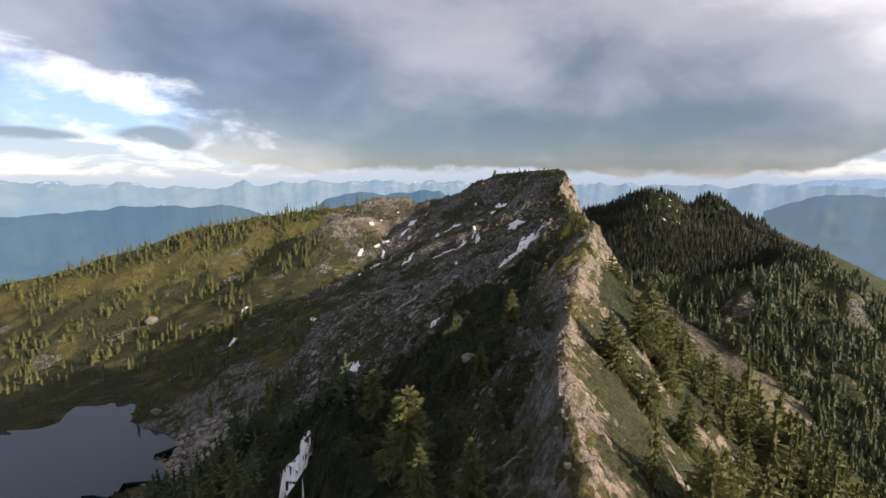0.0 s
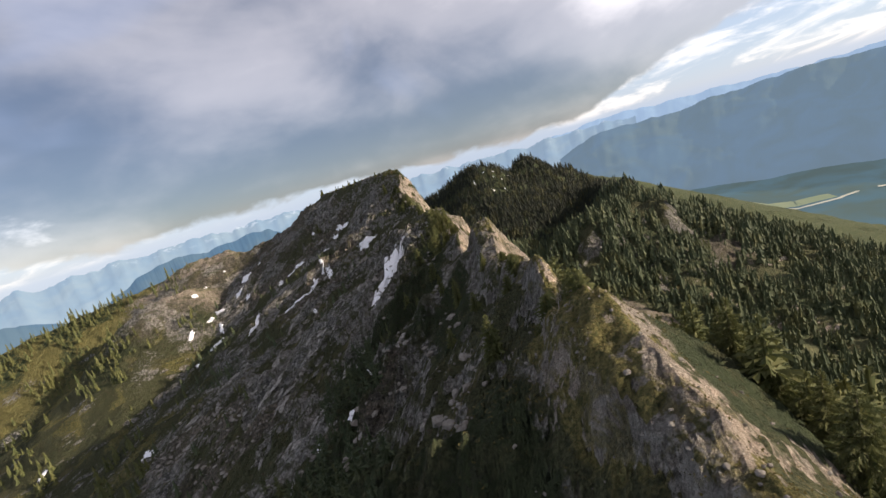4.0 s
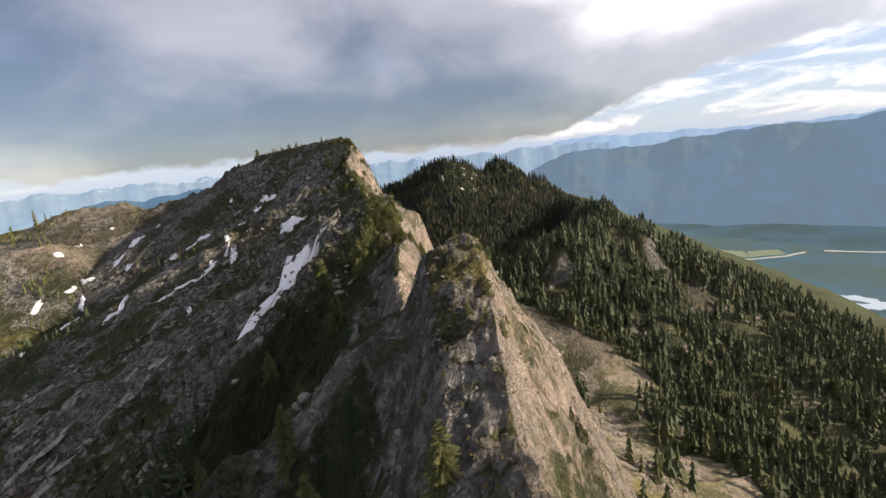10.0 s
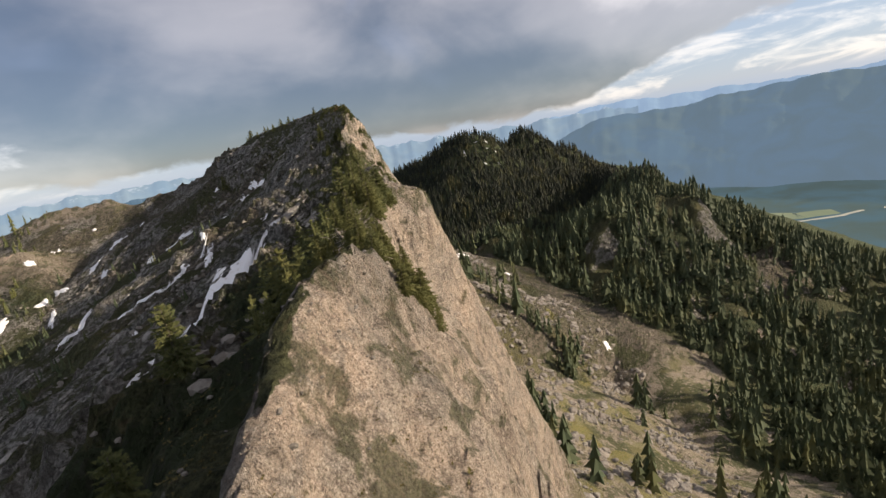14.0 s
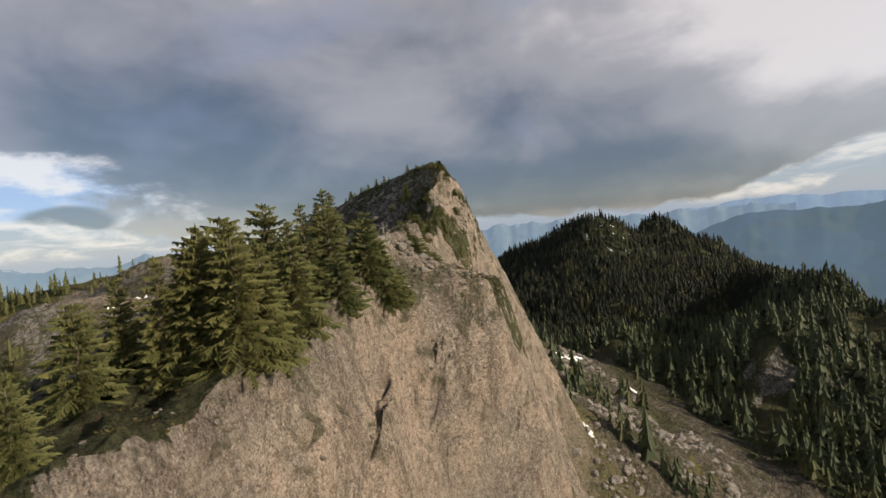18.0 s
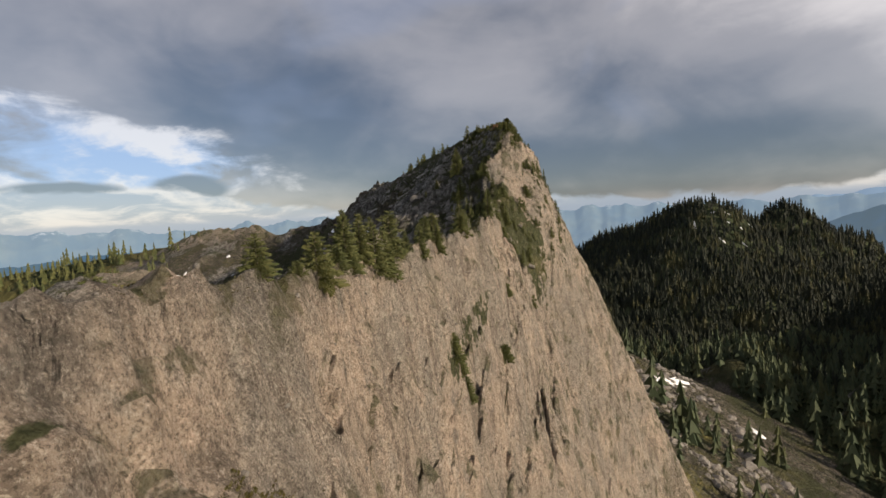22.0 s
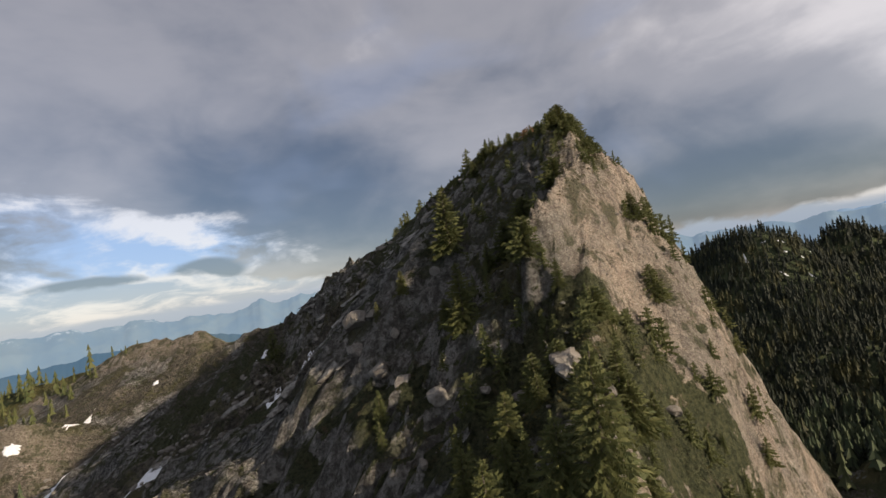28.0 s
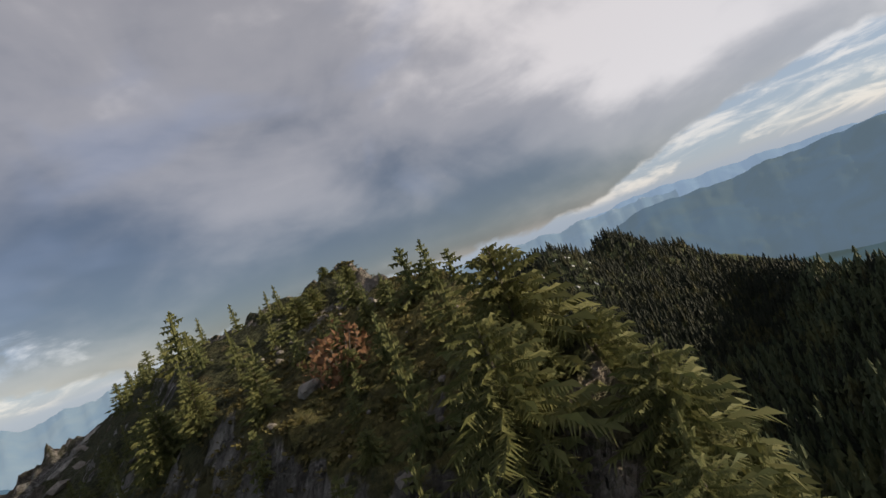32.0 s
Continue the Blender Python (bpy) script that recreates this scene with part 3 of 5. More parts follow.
def make_distance(name, dark, light, haze_glow, glow, flecks=0.0, patchy=0.14):
    """Country far off: wooded slopes, with the haze of distance painted on as emission."""
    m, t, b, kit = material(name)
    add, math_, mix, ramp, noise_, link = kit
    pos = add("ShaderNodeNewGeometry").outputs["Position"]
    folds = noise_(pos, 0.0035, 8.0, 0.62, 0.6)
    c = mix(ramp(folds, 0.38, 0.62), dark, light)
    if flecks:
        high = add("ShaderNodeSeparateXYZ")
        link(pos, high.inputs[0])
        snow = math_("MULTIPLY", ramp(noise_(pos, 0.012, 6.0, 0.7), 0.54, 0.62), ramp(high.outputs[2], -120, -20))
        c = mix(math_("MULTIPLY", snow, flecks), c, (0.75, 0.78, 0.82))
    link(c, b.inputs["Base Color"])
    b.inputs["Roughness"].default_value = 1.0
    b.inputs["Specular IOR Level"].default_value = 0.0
    # the haze is an emission colour on the surface itself
    link(mix(ramp(folds, 0.36, 0.64, 0.0, patchy), haze_glow, light), b.inputs["Emission Color"])
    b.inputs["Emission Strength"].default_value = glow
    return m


LAND, ROCK, SNOW = make_land(), make_rock(), make_snow()
# darker copy of the rock, with the flank's shade in its colour
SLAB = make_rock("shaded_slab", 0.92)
LEAF = make_leaf("fir_needles", (0.050, 0.068, 0.026), (0.125, 0.140, 0.050), (0.23, 0.212, 0.078))
# needles coloured darker for cloud shade on the twin peaks, bluer for haze
LEAF_CLOUD_SHADE = make_leaf("cloud_shaded_needles", (0.013, 0.020, 0.015), (0.030, 0.039, 0.026), (0.050, 0.054, 0.032))
LEAF_FAR = make_leaf("forest_needles", (0.040, 0.060, 0.036), (0.092, 0.120, 0.062), (0.155, 0.170, 0.082))
SHRUB = make_leaf("heath_leaves", (0.055, 0.058, 0.020), (0.150, 0.135, 0.044), (0.20, 0.145, 0.052))
RUSSET = make_leaf("russet_leaves", (0.10, 0.055, 0.028), (0.22, 0.115, 0.06), (0.28, 0.15, 0.08))
BARK, DEADWOOD = make_bark("bark", (0.055, 0.042, 0.033), (0.16, 0.135, 0.11)), make_bark("bleached_wood", (0.22, 0.19, 0.165), (0.46, 0.42, 0.37))
LAKE, FAR_LAKE = make_water("lake_water", (0.012, 0.028, 0.045)), make_water("far_lake_water", (0.20, 0.24, 0.28))


# ---- the land as one sheet ----
def graded(dense_lo, dense_hi, step, lo, hi, growth):
    """Coordinates with a fine step inside, growing outwards."""
    mid = list(np.arange(dense_lo, dense_hi, step))
    a, s = dense_lo, step
    left = []
    while a > lo:
        s = min(s * growth, 60)
        a -= s
        left.append(a)
    b, s, right = mid[-1], step, []
    while b < hi:
        s = min(s * growth, 60)
        b += s
        right.append(b)
    return np.array(left[::-1] + mid + right)


US = graded(-16, 34, 0.38, -2500, 3400, 1.03)
VS = graded(6, 474, 0.75, -1500, 3600, 1.028)
UU, YY = np.meshgrid(US, VS)
XX = UU + crest_x(np.clip(YY, -400, 720))
ZZ = height(XX, YY)
SLOPE = np.hypot(np.gradient(ZZ, axis=1) / np.gradient(XX, axis=1), np.gradient(ZZ, axis=0) / np.gradient(YY, axis=0))


def heights(x, y):
    """Heights read off the sheet itself, between its corners."""
    x, y = np.asarray(x, float), np.asarray(y, float)
    u = x - crest_x(np.clip(y, -400, 720))
    i = np.clip(np.searchsorted(US, u) - 1, 0, len(US) - 2)
    j = np.clip(np.searchsorted(VS, y) - 1, 0, len(VS) - 2)
    a = np.clip((u - US[i]) / (US[i + 1] - US[i]), 0, 1)
    b = np.clip((y - VS[j]) / (VS[j + 1] - VS[j]), 0, 1)
    return (ZZ[j, i] * (1 - a) + ZZ[j, i + 1] * a) * (1 - b) + (ZZ[j + 1, i] * (1 - a) + ZZ[j + 1, i + 1] * a) * b


def ground_z(x, y):
    return float(heights([x], [y])[0])


def steep(x, y, e=1.5):
    return np.hypot(heights(x + e, y) - heights(x - e, y), heights(x, y + e) - heights(x, y - e)) / (2 * e)


def woods(x, y):
    """How thickly conifers stand: 0 bare to 1 closed forest."""
    u = x - crest_x(np.clip(y, -400, 720))
    clump = fbm(x, y, 46, 3, 201)
    right_lower = smooth(u, 1.5, 6) * (1 - smooth(y, 128, 176)) * smooth(clump, -0.42, -0.1)
    right_lower = right_lower * (1 - np.exp(-((y - 110) / 9) ** 4) * (1 - smooth(u, 12, 18)))
    glade = fbm(x, y, 75, 3, 207)
    border = x - np.interp(y, EDGE_Y, EDGE_X) + 40 * fbm(x, y, 50, 3, 209)
    far_side = smooth(u, 90, 120) * smooth(border, -4, 8) * (0.35 + 0.65 * smooth(fbm(x, y, 21, 3, 211), -0.3, 0.12)) * smooth(clump, -0.6, -0.3) * smooth(glade, -0.42, -0.28)
    far_side = far_side * (1 - 0.9 * np.exp(-((x - 508) / 38) ** 2 - ((y - 470) / 34) ** 2))
    islands = smooth(u, 70, 90) * (1 - smooth(u, 150, 175)) * smooth(y, 170, 200) * smooth(clump, 0.16, 0.34) * 0.4
    islands = np.maximum(islands, smooth(u, 36, 44) * (1 - smooth(u, 62, 76)) * smooth(y, 300, 340) * (1 - smooth(y, 520, 560)) * smooth(clump, -0.1, 0.15) * 0.7)
    head = smooth(y, 640, 690) * smooth(u, 30, 90)
    left_near = smooth(-u, 5, 14) * (1 - smooth(-u, 70, 150)) * (1 - smooth(y, 215, 262)) * smooth(clump, -0.34, 0.12) * 0.95
    gully = np.exp(-(((x - 58) / 11) ** 2 + ((y - 250) / 26) ** 2)) * 0.8
    basin = smooth(-u, 90, 170) * smooth(clump, -0.1, 0.28) * 0.55
    shoulder = smooth(-x, 130, 200) * smooth(y, 560, 640) * smooth(clump, -0.45, 0.1) * 0.95
    hanging = smooth(-u, 30, 60) * (1 - smooth(-u, 150, 200)) * smooth(y, 250, 300) * (1 - smooth(y, 430, 520)) * smooth(clump, 0.16, 0.34) * 0.45
    return np.clip(np.maximum.reduce([right_lower, far_side, islands, head, left_near, gully, basin, shoulder, hanging]), 0, 1)


def covers():
    u = XX - crest_x(np.clip(YY, -400, 720))
    patch = fbm(XX, YY, 34, 4, 230)
    rock = smooth(SLOPE + patch * 0.8, 0.78, 1.25)
    crest_rock = np.exp(-np.abs(u) / 4.0) * smooth(fbm(XX, YY, 12, 3, 233), -0.25, 0.2)
    left_rock = smooth(-u, 12, 50) * smooth(YY, 60, 130) * (1 - smooth(YY, 560, 700)) * smooth(patch, -0.3, 0.1) * (1 - smooth(-u, 190, 300))
    wall = smooth(u, 0.5, 3) * (1 - smooth(u, 38, 55)) * smooth(YY, 150, 190) * (1 - smooth(YY, 520, 600))
    ledge = np.exp(-((YY - 300) / 10) ** 2) * smooth(u, 1, 4) * (1 - smooth(u, 12, 16)) * 0.7
    rock = np.clip(np.maximum.reduce([rock, crest_rock, left_rock * 0.62, wall]) - ledge, 0, 1)
    talus = smooth(u, 34, 48) * (1 - smooth(XX - np.interp(YY, EDGE_Y, EDGE_X), 0, 20)) * smooth(YY, 165, 200) * (1 - smooth(YY, 620, 680)) * (0.35 + 0.65 * smooth(patch, -0.3, 0.0))
    chute = 1.25 * smooth(-u, 20, 40) * (1 - smooth(-u, 140, 220)) * smooth(fbm(XX * 0.3 + YY * 0.2, YY * 0.9, 26, 3, 240), 0.16, 0.34)
    brown = smooth(XX, -190, -130) * (1 - smooth(u, -22, -8)) * smooth(YY, 500, 560) * (1 - smooth(YY, 640, 652))
    talus = np.maximum(talus, np.exp(-((XX - 508) / 40) ** 2 - ((YY - 470) / 36) ** 2))
    rock = np.maximum(rock, brown * (0.35 + 0.65 * smooth(patch, -0.15, 0.15)))
    scree = np.clip(np.maximum.reduce([talus, chute * 0.8, brown * 0.8 * smooth(-patch, -0.12, 0.12)]), 0, 1)
    wood = woods(XX, YY)
    # shade painted on the left side as darker grey, plus faint random patches
    lichen_shade = np.clip((1 - smooth(u, -2.5, 1.5)) * 0.82 + smooth(patch, 0.1, 0.4) * 0.18, 0, 1)
    depth = crest_z(YY) - ZZ
    shelf = np.exp(-((depth - 27 + 0.24 * (YY - 305)) / 3.2) ** 2) * smooth(YY, 296, 312) * (1 - smooth(YY, 400, 420)) * smooth(u, 1, 4) * (1 - smooth(u, 26, 32)) * smooth(fbm(XX, YY, 7, 3, 236), -0.25, 0.1)
    foot = smooth(YY, 420, 426) * (1 - smooth(YY, 434.5, 437.5)) * smooth(-np.abs(u), -16, -9)
    east = smooth(YY, 434, 440) * (1 - smooth(YY, 470, 500)) * smooth(u, 4.2, 6) * (1 - smooth(u, 16, 24))
    rock = rock * (1 - 0.85 * shelf) * (1 - 0.8 * foot) * (1 - 0.35 * east)
    tooth = np.exp(-((YY - 160) / 14) ** 2) * smooth(-u, -0.5, 1.5) * (1 - smooth(-u, 20, 30)) * smooth(patch, -0.35, -0.05)
    rock = np.maximum(rock, np.minimum(tooth * 1.6, 1))
    knoll = np.exp(-((YY - 86) / 11) ** 2) * smooth(-u, -3, 0) * (1 - smooth(-u, 6, 10))
    # sunlit knoll, buttress and tooth face keep paler rock, without the painted shade
    rock, lichen_shade = rock * (1 - 0.5 * knoll), lichen_shade * (1 - 0.8 * knoll)
    lichen_shade = lichen_shade * (1 - np.exp(-((XX - 113) / 7) ** 2 - ((YY - 441) / 6) ** 2) * 0.95)
    sunny = np.exp(-((YY - 109) / 8.5) ** 4) * smooth(u, -1.2, 0.2) * (1 - smooth(u, 11, 16))
    rock, lichen_shade = np.maximum(rock * (1 - sunny), sunny * (0.35 + 0.6 * smooth(fbm(XX, YY, 5, 3, 252), -0.1, 0.2))), lichen_shade * (1 - 0.9 * sunny)
    spread = fbm(XX, YY, 28, 3, 251)
    # upper talus: darker blocks, with cloud shade painted in as well
    lichen_shade = np.maximum(lichen_shade, smooth(u, 50, 80) * smooth(YY, 400, 480) * (1 - smooth(YY, 640, 700)) * 0.9)
    grass = smooth(-XX, 100, 180) * smooth(YY, 520, 600) * 0.9 + np.exp(-((YY - 458) / 16) ** 2) * np.exp(-np.abs(u + 3) / 9) * 0.8
    grass = grass + knoll + sunny * 0.7 + np.exp(-((u + 1) / 5) ** 2) * smooth(YY, -20, 10) * (1 - smooth(YY, 190, 215)) * 0.6
    grass = grass + smooth(u, 30, 60) * (1 - smooth(u, 120, 160)) * smooth(YY, 170, 200) * smooth(spread, -0.05, 0.2) * 0.8 + smooth(-u, 120, 200) * smooth(spread, 0.0, 0.25) * 0.6
    # sunlit rib and shoulder crest: the painted shade is taken off the rock
    lit_crest = np.exp(-((YY - 571 + 0.3 * (XX + 93)) / 14) ** 2) * smooth(XX, -170, -140) * (1 - smooth(XX, -75, -60)) + brown * smooth(YY, 618, 632)
    lichen_shade = lichen_shade * (1 - np.clip(lit_crest, 0, 1))
    return rock, scree, wood, lichen_shade, np.clip(grass, 0, 1)


def sheet(name, verts, nrow, ncol, mat):
    me = bpy.data.meshes.new(name)
    idx = np.arange(nrow * ncol).reshape(nrow, ncol)
    quads = np.stack([idx[:-1, :-1], idx[:-1, 1:], idx[1:, 1:], idx[1:, :-1]], -1).reshape(-1, 4)
    return mesh_ob(name, verts, quads, mat, True)


def mesh_data(name, verts, faces, mat, flat=True):
    """A mesh from arrays; all faces have the same number of corners."""
    me = bpy.data.meshes.new(name)
    verts, faces = np.asarray(verts, dtype=np.float32), np.asarray(faces, dtype=np.int32)
    n = faces.shape[1]
    me.vertices.add(len(verts))
    me.vertices.foreach_set("co", verts.ravel())
    me.loops.add(faces.size)
    me.loops.foreach_set("vertex_index", faces.ravel())
    me.polygons.add(len(faces))
    me.polygons.foreach_set("loop_start", np.arange(0, faces.size, n, dtype=np.int32))
    me.polygons.foreach_set("use_smooth", np.full(len(faces), not flat, dtype=bool))
    me.update(calc_edges=True)
    me.materials.append(mat)
    return me


def mesh_ob(name, verts, faces, mat, soft=False):
    return new(name, mesh_data(name, verts, faces, mat, not soft))


def part(name, data, parent, label=""):
    ob = new(name, data)
    ob.parent = parent
    return tagged(ob, label)


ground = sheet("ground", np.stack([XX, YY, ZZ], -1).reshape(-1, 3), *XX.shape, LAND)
for key, values in zip(("rock", "scree", "wood", "lichen_shade", "grass"), covers()):
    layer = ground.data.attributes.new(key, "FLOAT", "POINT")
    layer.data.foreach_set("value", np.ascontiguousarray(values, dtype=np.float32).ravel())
# broken rock keeps its hard facets
crag = ground.data.attributes["rock"].data
bare = np.empty(len(crag), np.float32)
crag.foreach_get("value", bare)
bare = bare.reshape(XX.shape)[:-1, :-1]
hard = (bare > 0.55) & (np.abs(UU[:-1, :-1]) < 60) & (YY[:-1, :-1] > 0) & (YY[:-1, :-1] < 480)
ground.data.polygons.foreach_set("use_smooth", ~hard.ravel())
tagged(ground, "rocky mountain ridge with cliffs, heath, talus and wooded flanks", "ground", kind="structure")

# ---- water ----
def lake(name, cx, cy, rx, ry, z, turn, mat, label, seed):
    n = 72
    a = np.linspace(0, 2 * math.pi, n, endpoint=False)
    r = 1 + 0.5 * perlin(np.cos(a) * 1.6 + seed, np.sin(a) * 1.6) + 0.4 * perlin(np.cos(a) * 4 + seed, np.sin(a) * 4, 3)
    x, y = rx * r * np.cos(a), ry * r * np.sin(a)
    c, s = math.cos(radians(turn)), math.sin(radians(turn))
    ring = np.stack([cx + c * x - s * y, cy + s * x + c * y, np.full(n, z)], -1)
    low = ring - np.array([0, 0, 1.5])
    verts = np.vstack([ring, low, [[cx, cy, z]]])
    k = np.arange(n)
    j = (k + 1) % n
    faces = np.vstack([np.stack([k, j, np.full(n, 2 * n)], -1), np.stack([k, n + k, n + j], -1), np.stack([k, n + j, j], -1)])
    return tagged(mesh_ob(name, verts, faces, mat), label, "lake", kind="structure")


lake("water_1", -226, 262, 62, 66, -184.6, 20, LAKE, "dark blue tarn in the basin below the ridge", 2.0)

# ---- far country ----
# each range: two ground colours, then painted haze and how strongly it glows
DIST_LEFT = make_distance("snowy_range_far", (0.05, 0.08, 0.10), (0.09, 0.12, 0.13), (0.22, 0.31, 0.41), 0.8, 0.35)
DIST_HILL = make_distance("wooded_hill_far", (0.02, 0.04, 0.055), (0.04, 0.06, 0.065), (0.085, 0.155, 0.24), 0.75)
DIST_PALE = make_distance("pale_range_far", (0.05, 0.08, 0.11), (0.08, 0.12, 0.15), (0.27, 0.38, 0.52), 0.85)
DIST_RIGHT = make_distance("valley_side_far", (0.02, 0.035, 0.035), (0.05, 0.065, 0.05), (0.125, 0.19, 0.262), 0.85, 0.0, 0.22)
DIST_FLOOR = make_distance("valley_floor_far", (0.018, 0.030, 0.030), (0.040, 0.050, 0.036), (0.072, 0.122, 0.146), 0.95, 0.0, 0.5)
HUB = np.array([50.0, 200.0, -30.0])


def far_range(name, az0, az1, r0, r1, tops, rough, mat, label, seed, base=-640.0):
    """A range round the hub from one bearing to another; tops: bearing and elevation in degrees of its skyline; r0 foot, r1 crest."""
    nu, nv = 460, 44
    az = np.linspace(az0, az1, nu)
    calm = np.interp(az, [t[0] for t in tops], [t[1] for t in tops])
    el = calm + rough * fbm(az * 0.35 + seed, az * 0 + seed, 1.0, 5, int(seed))
    top = HUB[2] + r1 * np.tan(np.radians(el))
    k, a = np.meshgrid(np.linspace(0, 1, nv), np.radians(az), indexing="ij")
    r = r0 + (r1 - r0) * k
    x, y = HUB[0] + r * np.sin(a), HUB[1] + r * np.cos(a)
    # spurs run down from the crest, with gullies between
    spurs = fbm(x, y, 420, 5, 33 + int(seed), 0.5, True)
    z = base + (top - base) * k ** 0.9 + spurs * (top - base) * 0.10 * (k * (1 - k)) ** 0.75 * 2
    verts = np.stack([x, y, z], -1)
    return tagged(sheet(name, verts.reshape(-1, 3), nv, nu, mat), label, "mountain range", kind="structure")


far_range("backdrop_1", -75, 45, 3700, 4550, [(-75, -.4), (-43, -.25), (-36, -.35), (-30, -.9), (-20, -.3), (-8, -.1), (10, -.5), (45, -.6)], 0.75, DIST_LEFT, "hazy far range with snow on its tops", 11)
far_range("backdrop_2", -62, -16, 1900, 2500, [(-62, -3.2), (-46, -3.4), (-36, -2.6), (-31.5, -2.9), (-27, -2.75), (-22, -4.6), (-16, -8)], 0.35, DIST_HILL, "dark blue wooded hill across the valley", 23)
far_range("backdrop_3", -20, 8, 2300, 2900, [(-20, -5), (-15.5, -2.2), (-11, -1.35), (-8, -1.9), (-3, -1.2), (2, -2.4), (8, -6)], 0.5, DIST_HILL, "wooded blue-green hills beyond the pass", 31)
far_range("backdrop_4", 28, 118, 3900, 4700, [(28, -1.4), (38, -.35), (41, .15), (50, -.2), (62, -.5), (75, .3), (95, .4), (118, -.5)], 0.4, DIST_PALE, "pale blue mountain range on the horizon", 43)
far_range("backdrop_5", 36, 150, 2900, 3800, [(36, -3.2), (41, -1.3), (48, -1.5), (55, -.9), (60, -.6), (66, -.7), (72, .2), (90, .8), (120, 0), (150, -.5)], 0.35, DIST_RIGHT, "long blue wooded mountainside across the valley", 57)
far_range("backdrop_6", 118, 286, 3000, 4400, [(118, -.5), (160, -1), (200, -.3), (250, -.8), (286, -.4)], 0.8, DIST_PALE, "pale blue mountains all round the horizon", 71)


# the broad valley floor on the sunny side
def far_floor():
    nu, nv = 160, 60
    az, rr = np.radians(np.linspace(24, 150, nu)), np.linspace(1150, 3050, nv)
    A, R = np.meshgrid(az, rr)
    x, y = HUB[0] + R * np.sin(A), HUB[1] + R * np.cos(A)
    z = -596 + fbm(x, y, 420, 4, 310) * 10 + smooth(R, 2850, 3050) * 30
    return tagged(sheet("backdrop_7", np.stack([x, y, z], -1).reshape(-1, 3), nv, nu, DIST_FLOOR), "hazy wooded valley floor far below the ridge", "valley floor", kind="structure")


far_floor()
SAND = make_distance("river_bars_far", (0.34, 0.33, 0.26), (0.40, 0.38, 0.30), (0.22, 0.24, 0.22), 0.5)
# sky reflected in the far lake, painted as pale colour and glow
GLINT = make_distance("far_lake_painted_glint", (0.24, 0.28, 0.32), (0.30, 0.34, 0.38), (0.26, 0.32, 0.37), 0.75)
lake("water_2", 1655, 830, 62, 104, -584, 26, GLINT, "pale lake with a small island on the valley floor", 5.0)
lake("backdrop_11", 1672, 818, 10, 20, -583.2, 26, DIST_FLOOR, "small dark wooded island in the pale valley lake", 8.0)


def far_strip(name, pts, width, mat, label, seed):
    """A winding band on the valley floor along points (x, y)."""
    pts = np.array(pts, float)
    k = np.linspace(0, len(pts) - 1, 60)
    x, y = np.interp(k, range(len(pts)), pts[:, 0]), np.interp(k, range(len(pts)), pts[:, 1])
    x, y = x + 30 * perlin(k * 0.6, k * 0 + seed), y + 30 * perlin(k * 0.6 + 9, k * 0 + seed)
    nx, ny = -np.gradient(y), np.gradient(x)
    ln = np.hypot(nx, ny)
    w = width * (1 + 0.8 * perlin(k * 0.9, k * 0 + seed + 4))
    rows = [np.stack([x + s * w * nx / ln, y + s * w * ny / ln, np.full(60, -585.0)], -1) for s in (-1, 1)]
    return tagged(sheet(name, np.vstack(rows), 2, 60, mat), label, "river bar", kind="structure")


far_strip("backdrop_8", [(2110, 1920), (2010, 1600), (1940, 1400), (1945, 1310), (2073, 1230), (2180, 1225)], 9, SAND, "pale gravel bars along the valley river", 1)
far_strip("backdrop_12", [(2240, 1190), (2320, 1050), (2430, 900), (2450, 650)], 11, SAND, "pale track through the valley woods", 4)
far_strip("backdrop_9", [(2300, 2200), (2120, 1880), (2030, 1680), (1975, 1480), (2010, 1350), (2130, 1290)], 46, make_distance("meadows_far", (0.12, 0.14, 0.06), (0.20, 0.20, 0.10), (0.15, 0.19, 0.17), 0.6), "hazy yellow-green meadows in the valley", 2)
far_strip("backdrop_10", [(2000, 640), (2060, 590), (2110, 500)], 14, SAND, "pale clearing in the valley woods", 3)

# ---- snow ----
SNOW_COUNT = 0
DRIFTS = []


